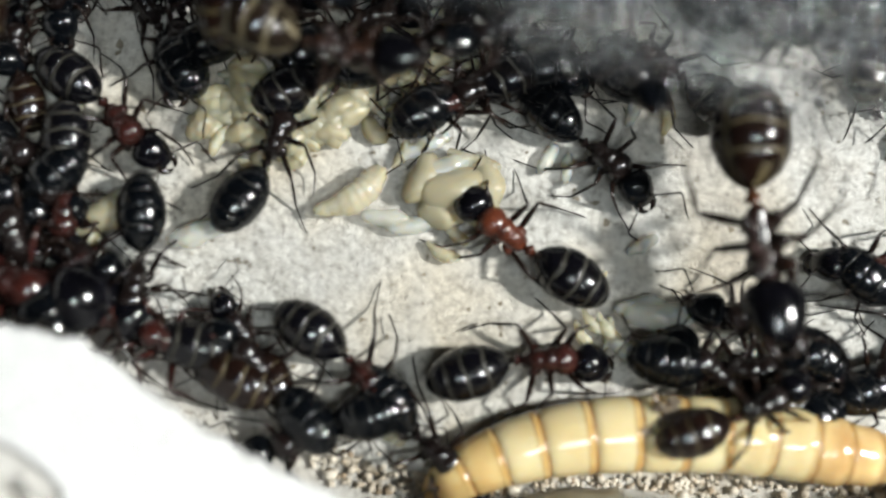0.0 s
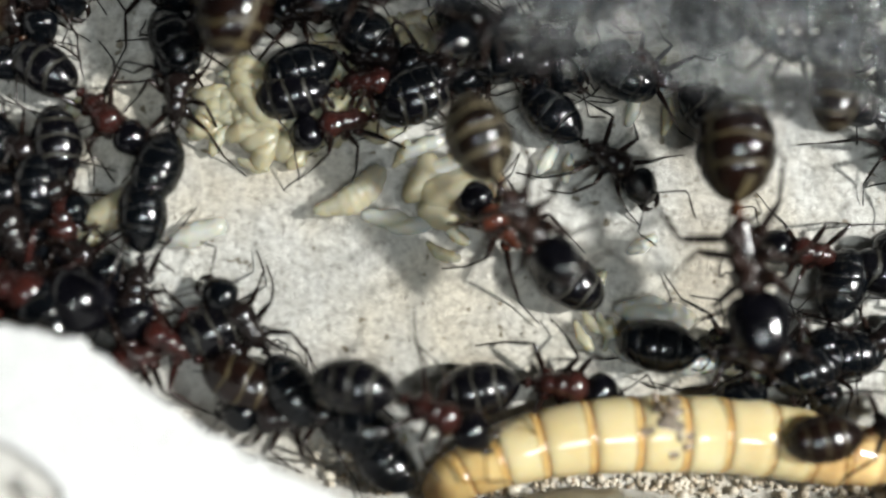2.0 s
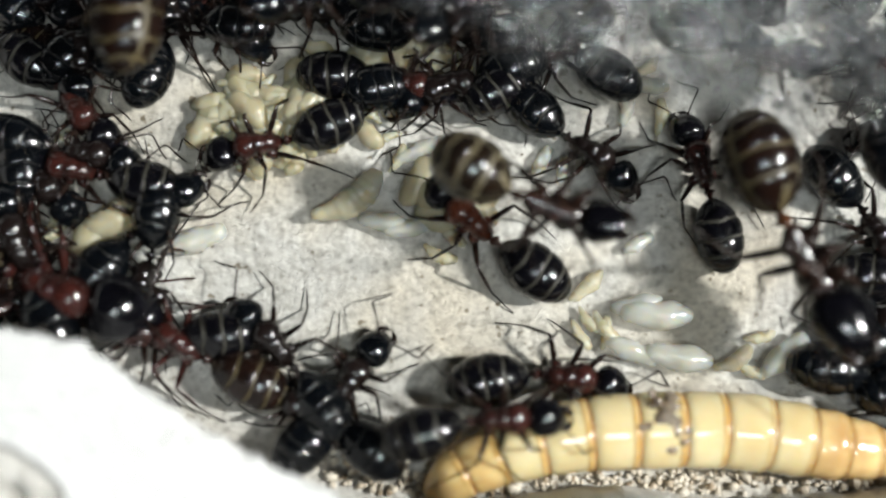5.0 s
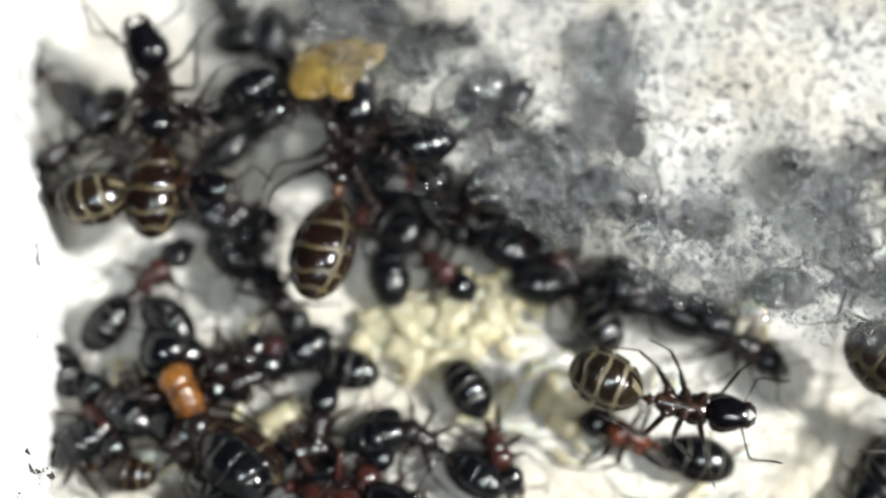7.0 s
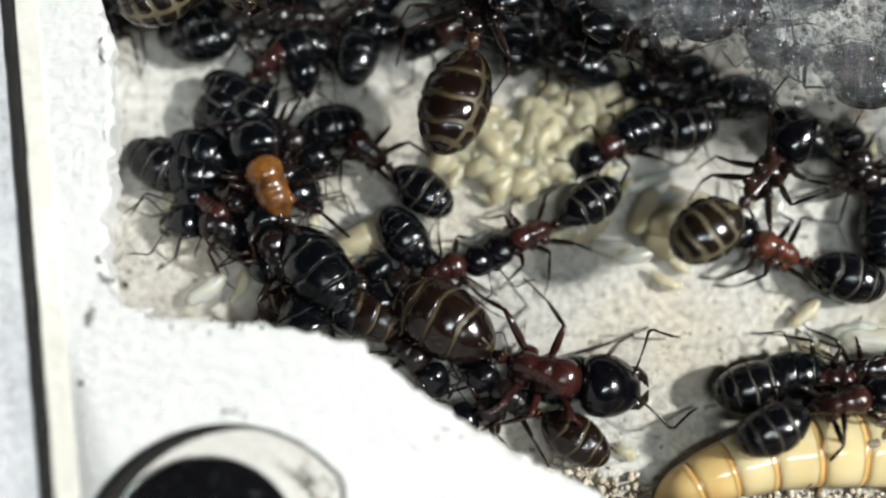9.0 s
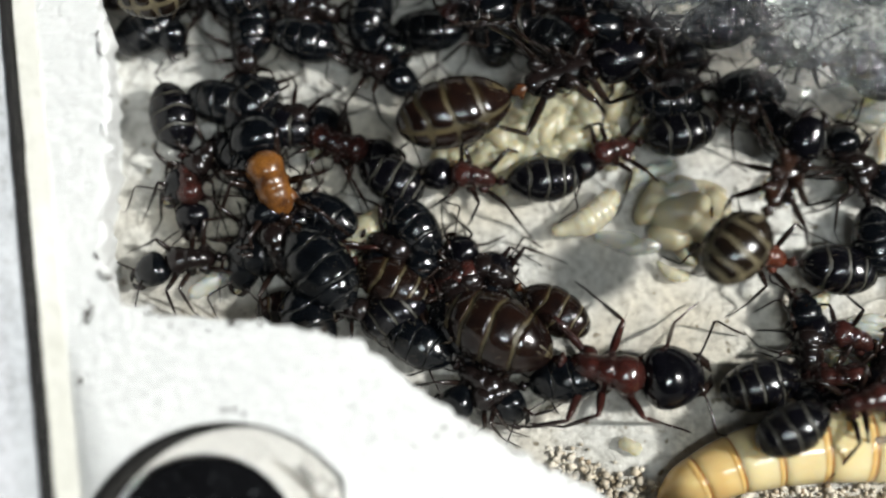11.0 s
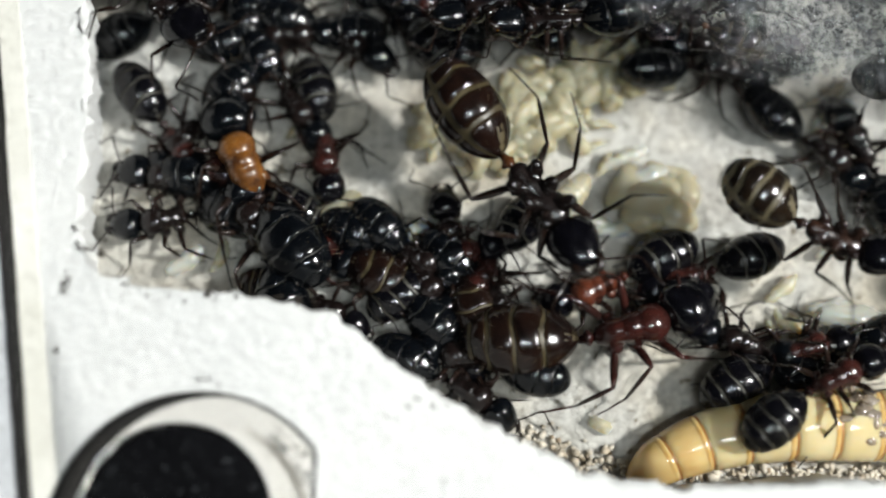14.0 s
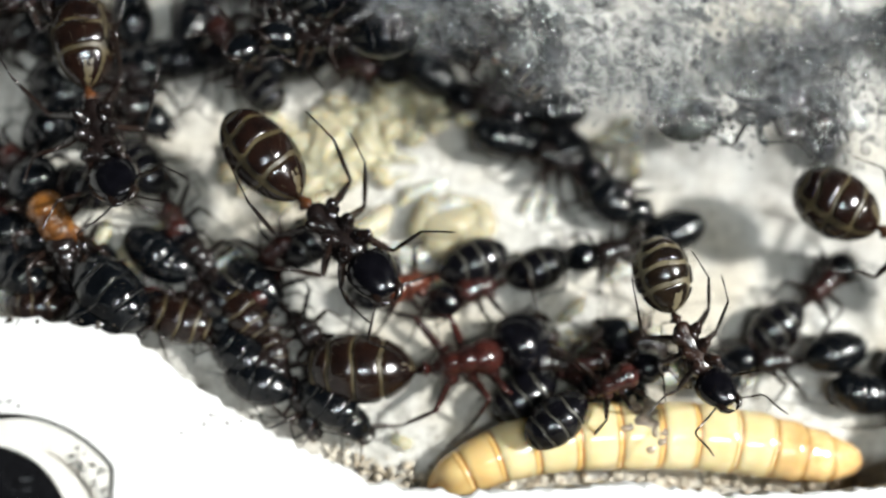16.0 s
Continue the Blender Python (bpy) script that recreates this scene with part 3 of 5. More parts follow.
for (px, py), spread_x, spread_y, count in (((-6.8, 7.6), 3.6, 2.2, 84), ((-10.4, 7.6), 3.4, 1.8, 56), ((-2.6, 10.6), 3.6, 2.5, 96)):
    for k in range(count):
        u = rnd.gauss(0, 0.5), rnd.gauss(0, 0.5)
        up = max(0.0, 0.7 * (1 - math.hypot(*u))) * rnd.random()
        brood(px + u[0] * spread_x, py + u[1] * spread_y, rnd.uniform(1.2, 2.6), rnd.uniform(0, 360), "y" if rnd.random() < 0.8 else "l", up, rnd.uniform(-25, 25) if up > 0.3 else 0, k)


# ---- grit along the wall ----
def grit():
    rnd = random.Random(4)
    bm = bmesh.new()
    for k in range(1350):
        if k < 1050:
            x = rnd.uniform(-7, 29)
            y = -14.3 + rnd.gauss(0, 0.55) + 0.35 * math.sin(x * 0.4)
            if x < -1:
                y += 0.75 * (-1 - x) * 0.42
        else:
            x, y = rnd.uniform(-28, 28), rnd.uniform(-13, 14)
        r = 0.115 * math.exp(rnd.gauss(0.1, 0.5)) if k < 1050 else rnd.uniform(0.03, 0.08)
        res = bmesh.ops.create_icosphere(bm, subdivisions=1, radius=r)
        for v in res["verts"]:
            v.co *= rnd.uniform(0.7, 1.25)
        bmesh.ops.translate(bm, vec=(x, y, r * 0.5), verts=res["verts"])
    ob = put("grit", finish("grit", bm, GRIT, True))
    return tagged(ob, "loose pale and brown plaster crumbs on the floor", "grit", kind="stuff")


grit()


# ---- dirt marks on the wall top, a crumb of food ----
def dirt():
    rnd = random.Random(11)
    bm = bmesh.new()
    for cx, cy, dx, dy, count in ((-32.8, -5.4, 0.25, 0.9, 26), (-33.0, -9.0, 0.1, 0.4, 10), (-24.9, -10.4, 0.7, 0.2, 18), (-31.5, -3.2, 1.2, 0.5, 20), (-24, -5.8, 5, 0.3, 30), (-12, -11.4, 4, 0.6, 18)):
        for k in range(count):
            r = 0.05 * math.exp(rnd.gauss(0, 0.6))
            res = bmesh.ops.create_icosphere(bm, subdivisions=1, radius=r)
            for v in res["verts"]:
                v.co = Vector((v.co.x * rnd.uniform(0.6, 1.8), v.co.y * rnd.uniform(0.6, 1.8), v.co.z * 0.5))
            bmesh.ops.translate(bm, vec=(cx + rnd.gauss(0, dx * 0.5), cy + rnd.gauss(0, dy * 0.5), TOP + 0.015), verts=res["verts"])
    ob = put("dirt", finish("dirt", bm, DIRT, False))
    return tagged(ob, "dark specks of dirt on the white plaster", "dirt", kind="stuff")


dirt()
bm = bmesh.new()
res = bmesh.ops.create_cube(bm, size=1)
bmesh.ops.scale(bm, vec=(1.5, 0.8, 0.6), verts=bm.verts)
bmesh.ops.bevel(bm, geom=bm.edges[:], offset=0.14, segments=2, affect="EDGES")
for v in bm.verts:
    v.co += 0.08 * Vector((noise.noise(v.co * 2), noise.noise(v.co * 2 + Vector((5, 0, 0))), 0))
crumb = part("food_crumb", bm, LARVA, None, m=mpose(-2.1, -11.7, 0.3, 0, 0, -25))
tagged(crumb, "small pale yellow food crumb on the floor", "crumb")


def amber_lump():
    """Sticky food hanging under the glass, in three merged drops."""
    bm = bmesh.new()
    for x, y, z, r in ((0, 0, -0.6, (2.4, 1.7, 0.6)), (1.9, 0.9, -0.5, (1.7, 1.3, 0.5)), (-1.3, -1.3, -0.5, (1.3, 1.3, 0.5)), (0.6, -1.5, -0.4, (1.1, 0.9, 0.4))):
        ball(bm, (x, y, z), r, 20, 14)
    for v in bm.verts:
        v.co += 0.42 * noise.noise_vector(v.co * 0.8) + 0.16 * noise.noise_vector(v.co * 2.6)
        v.co.z = min(v.co.z, 0.0)
    ob = part("food_lump", bm, HONEY, None, m=mpose(-15.6, 23.7, 9.0))
    return tagged(ob, "amber yellow sticky food lump under misted glass", "food")


amber_lump()


# ---- ants ----
KINDS = {  # head, thorax, gaster plates, membrane, waist, leg, large head, split plates
    "red": (BLACK, RED, BLACK, PALEBAND, RED, LEG, False, False),
    "brown": (BLACK, REDBROWN, BLACK, PALEBAND, REDBROWN, LEG, False, False),
    "dark": (BLUEBLACK, DARKTHORAX, BLUEBLACK, DARKBAND, DARKTHORAX, LEG, False, False),
    "stripe": (BLACK, DARKTHORAX, BROWN, GOLDBAND, AMBER, LEG, False, True),
    "swollen": (BLACK, BROWNTHORAX, OLIVE, CREAMBAND, BROWNTHORAX, LEG, False, True),
    "major": (BLACK, BROWNTHORAX, BROWN, GOLDBAND, AMBER, LEG, True, True),
    "redmajor": (BLACK, DEEPRED, BROWN, GOLDBAND, DEEPRED, REDBROWN, True, False),
    "orange": (BLUEBLACK, ORANGE, BLUEBLACK, DARKBAND, LEG, LEG, True, False),
}
TALK = {
    "red": ("glossy black ant with dull red thorax", "black ant"),
    "brown": ("glossy black ant with dark red brown thorax", "black ant"),
    "dark": ("blue black ant with faint grey bands", "black ant"),
    "stripe": ("dark brown ant with gold banded abdomen", "ant"),
    "swollen": ("dark ant with swollen cream striped abdomen", "ant"),
    "major": ("large big headed ant with gold bands", "ant"),
    "redmajor": ("large big headed ant with deep red thorax", "ant"),
    "orange": ("big black headed ant with orange thorax", "ant"),
}
WHERE = {"floor": "standing on plaster floor", "glass": "clinging upside down under glass", "worm": "beside the yellow mealworm", "high": "clinging under misted glass", "atop": "on top of other ants"}


def gaster_radius(s):
    """Narrow where it joins the waist, broad behind the middle, bluntly rounded at the end."""
    return max(0.05, (1 - abs(2 * s ** 1.05 - 1) ** 2.5) ** 0.5 * (0.8 + 0.2 * min(1.0, s / 0.4)) * (1 - 0.1 * max(0.0, (s - 0.6) / 0.4)))


def gaster_ring(s, grow, a0=0.0, a1=2 * math.pi, n=18, wave=0.0, slim=1.0):
    r = gaster_radius(s) * grow
    ring = []
    for k in range(n + (a1 - a0 < 6)):
        a = a0 + (a1 - a0) * k / n
        x = -0.05 - 4.95 * s / slim ** 1.1 + wave * (0.1 * math.cos(2 * a + 0.4) + 0.04 * math.cos(5 * a + 7 * s) + 0.03 * math.cos(3 * a + 11 * s))
        ring.append((x, 1.56 * r * slim * math.cos(a), 0.2 - 0.12 * s + 1.42 * r * slim * math.sin(a)))
    return ring


def thorax_mesh(material, core):
    """Pronotum dome, a pinched middle and a sloping rear, with plates of the sides and the leg sockets."""
    bm = bmesh.new()
    prof = [(1.62, 1.95, 0.2, 0.18), (1.52, 2.0, 0.42, 0.4), (1.25, 2.1, 0.7, 0.62), (0.9, 2.16, 0.84, 0.72), (0.55, 2.16, 0.82, 0.74), (0.3, 2.12, 0.68, 0.7), (0.2, 2.1, 0.66, 0.68),
            (0.08, 2.14, 0.64, 0.72), (-0.15, 2.12, 0.66, 0.74), (-0.42, 2.04, 0.56, 0.68), (-0.52, 1.99, 0.55, 0.65), (-0.66, 2.0, 0.54, 0.66), (-0.95, 1.94, 0.54, 0.64),
            (-1.25, 1.8, 0.5, 0.54), (-1.5, 1.64, 0.38, 0.38), (-1.62, 1.58, 0.18, 0.2)]
    low = 0.72 if core > 1.14 else 0.0
    loft(bm, body_rings([(x, z, max(w, low * (1 if x > -0.7 else 0.8) if -1.3 < x < 1.1 else 0) * core, h * 0.9 * core) for x, z, w, h in prof], 18))
    for x, y, z, size in ((0.1, 0.42, 1.75, (0.5, 0.34, 0.5)), (-0.75, 0.36, 1.66, (0.55, 0.3, 0.42)), (0.95, 0.4, 1.7, (0.42, 0.34, 0.42))):
        for side in (-1, 1):
            ball(bm, (x, side * y, z), size, 12, 8)
    for sx, sl in ((0.95, 0.25), (0.05, 0.0), (-0.75, -0.25)):
        for side in (-1, 1):
            tube(bm, [(sx, side * 0.3, 1.65), (sx + sl * 0.3, side * 0.58, 1.5), (sx + sl, side * 0.72, 1.15), (sx + sl, side * 0.74, 0.95)], [0.3, 0.38, 0.28, 0.12], 9)
    for v in bm.verts:
        v.co += 0.03 * noise.noise_vector(v.co * 3.0)
    return finish("thorax", bm, material)


# each leg's thigh heading, shin turn, foot turn and reach, in three postures
STANCE = {0: ((52, -38, -18, 0.86), (70, -58, 12, 0.8), (38, 30, -20, 0.9)),
          1: ((86, 46, 20, 0.9), (100, -52, -14, 0.86), (72, 62, 18, 0.84)),
          2: ((128, 34, 10, 1.12), (116, 58, 14, 1.08), (146, 14, -16, 1.16))}


def leg_meshes(side, i, stance, material):
    """A thigh rising to the knee, a shin that folds down from it, and a thin foot of several joints."""
    yaw, bend, twist, reach = STANCE[i][stance]

    def way(angle):
        return Vector((math.cos(radians(angle)), side * math.sin(radians(angle)), 0))

    d, shin, toe = way(yaw), way(yaw + bend), way(yaw + bend + twist)
    hip = d * 0.3 + Vector((0, 0, -0.2))
    knee = d * 1.85 * reach + Vector((0, 0, 0.95))
    foot = knee + shin * 1.35 * reach + Vector((0, 0, -2.0))
    bm = bmesh.new()
    tube(bm, [(0, 0, -0.15), hip, hip.lerp(knee, 0.3) + Vector((0, 0, 0.12)), hip.lerp(knee, 0.7) + Vector((0, 0, 0.1)), knee, knee + shin * 0.12 + Vector((0, 0, -0.12)),
              knee.lerp(foot, 0.35), knee.lerp(foot, 0.8), foot], [0.16, 0.14, 0.2, 0.17, 0.1, 0.085, 0.115, 0.09, 0.06], 7)
    leg = finish("leg", bm, material)
    bm = bmesh.new()
    tip = foot + toe * 1.45 * reach
    pts = [foot, foot.lerp(tip, 0.35) + Vector((0, 0, -0.12)), foot.lerp(tip, 0.65) + shin * 0.08 + Vector((0, 0, -0.2)), Vector((tip.x, tip.y, -1.36)), Vector((tip.x, tip.y, -1.37)) + toe * 0.18]
    tube(bm, pts, [0.055, 0.05, 0.045, 0.045, 0.02], 5)
    return leg, finish("tarsus", bm, material)


def ant_meshes(kind):
    head_m, thorax_m, plate_m, band_m, waist_m, leg_m, big, split = KINDS[kind]
    out = {"thorax": thorax_mesh(thorax_m, 1.16 if kind == "orange" else 1.0 if big else 1.12)}
    bm = bmesh.new()
    loft(bm, body_rings([(-1.5, 1.55, 0.1, 0.1), (-1.7, 1.6, 0.2, 0.22), (-1.86, 1.8, 0.36, 0.44), (-1.97, 1.86, 0.36, 0.48), (-2.06, 1.7, 0.22, 0.28), (-2.3, 1.62, 0.16, 0.16)], 10))
    out["petiole"] = finish("petiole", bm, waist_m)
    slim = 1.08 if kind == "swollen" else 1.08 if kind == "major" else 0.98 if split else 1.0
    bm = bmesh.new()
    loft(bm, [gaster_ring(s, 0.955, slim=slim) for s in (0.0, 0.0145, 0.058, 0.13, 0.19, 0.27, 0.36, 0.46, 0.56, 0.66, 0.76, 0.85, 0.92, 0.97, 1.0)])
    out["gaster"] = finish("gaster", bm, band_m)
    gap = 0.046 if kind == "swollen" else 0.02 if split else 0.005 if kind in ("dark", "orange") else 0.028
    cuts = (0.0, 0.29, 0.54, 0.76, 0.91, 1.0)
    plates = []
    for a, b in zip(cuts, cuts[1:]):
        # back plates reach round the flanks; narrower belly plates lie apart from them and from one another
        arcs = ((-0.45, math.pi + 0.45, gap), (math.pi + 0.64, 2 * math.pi - 0.64, max(gap * 1.1, 0.03))) if split else ((0, 2 * math.pi, gap),)
        for a0, a1, part_gap in arcs:
            belly = split and a0 > 1
            bm = bmesh.new()
            fade = bm.verts.layers.float.new("margin")
            start, end = a + (part_gap if a else 0), b - (0.006 if belly else 0.002)
            ss = [start + (end - start) * u for u in (0, 0.05, 0.2, 0.45, 0.66, 0.82, 0.95, 1.0)]
            tuck = (0.14, 0.07, 0.02, 0.0, 0.0, 0.02, 0.07, 0.14) if belly else (0.0,) * 8
            first = a < 0.001
            rings = [gaster_ring(s, g, a0 + w, a1 - w, 20, min(1.0, 6 * s * (1 - s)), slim) for s, g, w in zip(ss, (1.0 if first else 0.955, 1.0 if first else 0.985, 1.0, 1.004, 1.008, 1.01, 1.008, 0.97), tuck)]
            if split:
                for ring in rings:
                    for e in (0, -1):
                        p = Vector(ring[e])
                        ring[e] = (p.x, p.y * 0.95, p.z * 0.97)
            made = loft(bm, rings, not split)
            for ring, f in zip(made, (0.0 if a < 0.001 else 0.6, 0.0 if a < 0.001 else 0.2, 0.0, 0.0, 0.0, 0.0, 0.4, 1.0)):
                for v in ring:
                    v[fade] = f
            plates.append(finish("plate", bm, plate_m))
    out["plates"] = plates
    bm = bmesh.new()
    rnd = random.Random(3)
    for k in range(46):
        s, a = rnd.uniform(0.1, 0.97), rnd.uniform(0, 2 * math.pi)
        p = Vector(gaster_ring(s, 1.0, a, a + 1, 1, 0.0, slim)[0])
        d = Vector((-0.8, math.cos(a), math.sin(a))).normalized()
        tube(bm, [p, p + d * rnd.uniform(0.25, 0.5)], [0.008, 0.003], 3)
    out["hair"] = finish("hair", bm, HAIR)
    k = 1.42 if big else 1.2
    bm = bmesh.new()
    prof = [(0.0, 0.0, 0.42, 0.3), (0.1, 0.0, 0.7, 0.5), (0.32, 0.02, 0.9, 0.68), (0.65, 0.03, 0.96, 0.74), (1.0, 0.02, 0.91, 0.7), (1.35, -0.02, 0.79, 0.58), (1.65, -0.08, 0.62, 0.42), (1.84, -0.13, 0.46, 0.28), (1.92, -0.16, 0.3, 0.18)]
    loft(bm, body_rings([(x * k, z * k, w * k, h * k) for x, z, w, h in prof], 18))
    out["head"] = finish("head", bm, head_m)
    bm = bmesh.new()
    ball(bm, (0, 0, 0), (0.2, 0.1, 0.17), 10, 7)
    out["eye"] = finish("eye", bm, BLACK)
    for side in (1, -1):
        bm = bmesh.new()
        tube(bm, [(1.6 * k, side * 0.44 * k, -0.12 * k), (1.9 * k, side * 0.46 * k, -0.2 * k), (2.15 * k, side * 0.3 * k, -0.22 * k), (2.28 * k, side * 0.04, -0.22 * k)], [0.22 * k, 0.2 * k, 0.14 * k, 0.03], 7)
        out["mandible", side] = finish("mandible", bm, LEG)
        bm = bmesh.new()
        pts = [(0, 0, 0), (0.5, side * 0.55, 0.16), (1.0, side * 1.15, 0.2), (1.35, side * 1.55, 0.1), (1.62, side * 1.58, -0.02), (2.1, side * 1.35, -0.25), (2.6, side * 1.12, -0.5), (3.1, side * 0.98, -0.75)]
        tube(bm, pts, [0.06, 0.055, 0.06, 0.07, 0.055, 0.06, 0.065, 0.04], 6)
        out["antenna", side] = finish("antenna", bm, LEG)
        for i in range(3):
            for stance in range(3):
                out["leg", side, i, stance], out["tarsus", side, i, stance] = leg_meshes(side, i, stance, leg_m)
    return out


CACHE = {}
COXA = {0: 0.85, 1: 0.05, 2: -0.75}


def make_ant(kind, place, size, seed):
    if kind not in CACHE:
        CACHE[kind] = ant_meshes(kind)
    me, rnd, big = CACHE[kind], random.Random(seed), KINDS[kind][6]
    ant = new("ant")
    ant.scale = (size,) * 3
    put("thorax", me["thorax"], ant)
    put("petiole", me["petiole"], ant)
    gaster = put("gaster", me["gaster"], ant, mpose(-2.25, 0, 1.6, rnd.uniform(-14, 14) if KINDS[kind][7] else 0, rnd.uniform(-4, 6), rnd.uniform(-16, 16)), "abdomen with pale membrane between plates")
    for p in me["plates"]:
        put("plate", p, gaster)
    put("hair", me["hair"], gaster)
    k = 1.42 if big else 1.2
    head = put("head", me["head"], ant, mpose(1.55, 0, 1.98, 0, rnd.uniform(8, 26), rnd.uniform(-22, 22)))
    legs, feelers = [], []
    for side in (1, -1):
        put("eye", me["eye"], head, mpose(0.75 * k, side * 0.76 * k, 0.34 * k, side * 25, 0, 0))
        put("mandible", me["mandible", side], head)
        feelers.append(put("antenna", me["antenna", side], head, mpose(1.5 * k, side * 0.28 * k, 0.36 * k, 0, 0, rnd.uniform(-20, 20))))
        for i in range(3):
            stance = rnd.randrange(3)
            leg = put("leg", me["leg", side, i, stance], ant, mpose(COXA[i], side * 0.45, 1.4))
            put("tarsus", me["tarsus", side, i, stance], leg)
            legs.append((leg, side, i))
    words, category = TALK[kind]
    tagged(ant, words + " " + WHERE[place], category, "ants in the nest")
    return ant, place, legs, feelers, k, rnd


ants = {}
ants["a1"] = make_ant("red", "floor", 1.00, 146)
ants["b1"] = make_ant("swollen", "glass", 1.08, 147)
ants["c1"] = make_ant("major", "glass", 1.32, 148)
ants["d1"] = make_ant("dark", "floor", 0.92, 149)
ants["e1"] = make_ant("dark", "floor", 0.92, 150)
ants["e2"] = make_ant("brown", "floor", 0.92, 151)
ants["f1"] = make_ant("dark", "floor", 0.92, 151)
ants["g1"] = make_ant("dark", "floor", 0.94, 152)
ants["h1"] = make_ant("dark", "floor", 0.92, 153)
ants["i1"] = make_ant("brown", "floor", 0.92, 154)
ants["j1"] = make_ant("brown", "floor", 0.92, 155)
ants["k1"] = make_ant("brown", "worm", 0.95, 156)
ants["m1"] = make_ant("brown", "floor", 1.00, 158)
ants["o1"] = make_ant("dark", "floor", 0.99, 160)
ants["p1"] = make_ant("stripe", "worm", 0.88, 161)
ants["q1"] = make_ant("dark", "floor", 0.92, 162)
ants["r1"] = make_ant("stripe", "glass", 0.89, 163)
ants["s1"] = make_ant("brown", "floor", 0.92, 164)
ants["t1"] = make_ant("stripe", "floor", 0.79, 165)
ants["u1"] = make_ant("redmajor", "floor", 0.98, 166)
ants["v1"] = make_ant("redmajor", "floor", 1.44, 167)
ants["w1"] = make_ant("stripe", "floor", 0.93, 168)
ants["x1"] = make_ant("dark", "floor", 0.92, 169)
ants["y1"] = make_ant("orange", "atop", 1.26, 170)
ants["z1"] = make_ant("brown", "floor", 0.92, 171)
ants["bb"] = make_ant("stripe", "glass", 1.36, 196)
ants["cc"] = make_ant("dark", "floor", 0.92, 198)
ants["dd"] = make_ant("stripe", "glass", 1.38, 200)
ants["ee"] = make_ant("dark", "floor", 0.92, 202)
ants["gg"] = make_ant("dark", "floor", 0.92, 206)
ants["hh"] = make_ant("dark", "floor", 0.92, 208)
ants["jj"] = make_ant("dark", "floor", 0.92, 212)
ants["ll"] = make_ant("dark", "high", 0.92, 216)
ants["mm"] = make_ant("dark", "high", 0.92, 218)
ants["nn"] = make_ant("stripe", "glass", 0.72, 220)
ants["oo"] = make_ant("dark", "high", 0.92, 222)
ants["uu"] = make_ant("brown", "floor", 0.92, 234)
ants["ww"] = make_ant("stripe", "floor", 0.74, 238)
ants["n1"] = make_ant("brown", "floor", 0.92, 159)
ants["rr"] = make_ant("dark", "floor", 0.92, 228)
ants["ss"] = make_ant("brown", "floor", 0.92, 230)
ants["vv"] = make_ant("dark", "floor", 0.92, 236)
ants["xa"] = make_ant("dark", "floor", 0.92, 217)
ants["xb"] = make_ant("dark", "floor", 0.92, 218)
ants["xc"] = make_ant("stripe", "floor", 0.72, 219)
ants["xd"] = make_ant("dark", "floor", 0.92, 220)
ants["xf"] = make_ant("dark", "floor", 0.92, 222)
ants["xg"] = make_ant("dark", "floor", 0.92, 223)
ants["xh"] = make_ant("dark", "floor", 0.92, 224)
ants["xi"] = make_ant("dark", "floor", 0.92, 225)
ants["xj"] = make_ant("dark", "floor", 0.92, 226)
ants["xk"] = make_ant("orange", "floor", 0.72, 227)
ants["xl"] = make_ant("stripe", "glass", 0.72, 228)
ants["xm"] = make_ant("dark", "floor", 0.92, 229)
ants["xn"] = make_ant("dark", "high", 0.92, 230)
ants["xq"] = make_ant("dark", "floor", 0.92, 233)
ants["xs"] = make_ant("dark", "floor", 0.92, 235)
ants["xt"] = make_ant("dark", "floor", 0.92, 236)
ants["xu"] = make_ant("dark", "floor", 0.92, 237)
ants["xv"] = make_ant("dark", "floor", 0.92, 238)
ants["xw"] = make_ant("brown", "floor", 0.92, 239)
ants["xaa"] = make_ant("dark", "floor", 0.92, 314)
ants["xab"] = make_ant("dark", "floor", 0.92, 315)
ants["xac"] = make_ant("dark", "high", 0.92, 316)
ants["xad"] = make_ant("dark", "high", 0.92, 317)
ants["xae"] = make_ant("dark", "floor", 0.92, 318)
ants["ya"] = make_ant("dark", "floor", 0.92, 218)
ants["yc"] = make_ant("dark", "floor", 0.92, 220)
ants["yd"] = make_ant("dark", "high", 0.92, 221)
ants["ye"] = make_ant("brown", "floor", 0.92, 222)
ants["yg"] = make_ant("dark", "floor", 0.92, 224)
ants["yh"] = make_ant("dark", "floor", 0.92, 225)
ants["yi"] = make_ant("dark", "floor", 0.92, 226)
ants["yj"] = make_ant("dark", "floor", 0.92, 227)
ants["yk"] = make_ant("dark", "floor", 0.92, 228)
ants["yl"] = make_ant("dark", "floor", 0.92, 229)
ants["zz2"] = make_ant("dark", "floor", 0.92, 294)
ants["zz3"] = make_ant("brown", "floor", 0.92, 295)
ants["zz4"] = make_ant("dark", "floor", 0.92, 296)
ants["zz5"] = make_ant("dark", "floor", 0.92, 297)
ants["zz7"] = make_ant("dark", "floor", 0.94, 299)
ants["zz8"] = make_ant("dark", "floor", 0.92, 300)
ants["zz9"] = make_ant("stripe", "floor", 0.76, 301)
ants["zz10"] = make_ant("swollen", "glass", 1.08, 341)
ants["zz11"] = make_ant("dark", "floor", 0.92, 342)
ants["zz12"] = make_ant("brown", "floor", 0.92, 343)
ants["zz13"] = make_ant("dark", "floor", 0.92, 344)
ants["zz14"] = make_ant("brown", "floor", 0.92, 345)
ants["zz16"] = make_ant("dark", "atop", 1.06, 347)
ants["zz18"] = make_ant("dark", "floor", 0.92, 349)
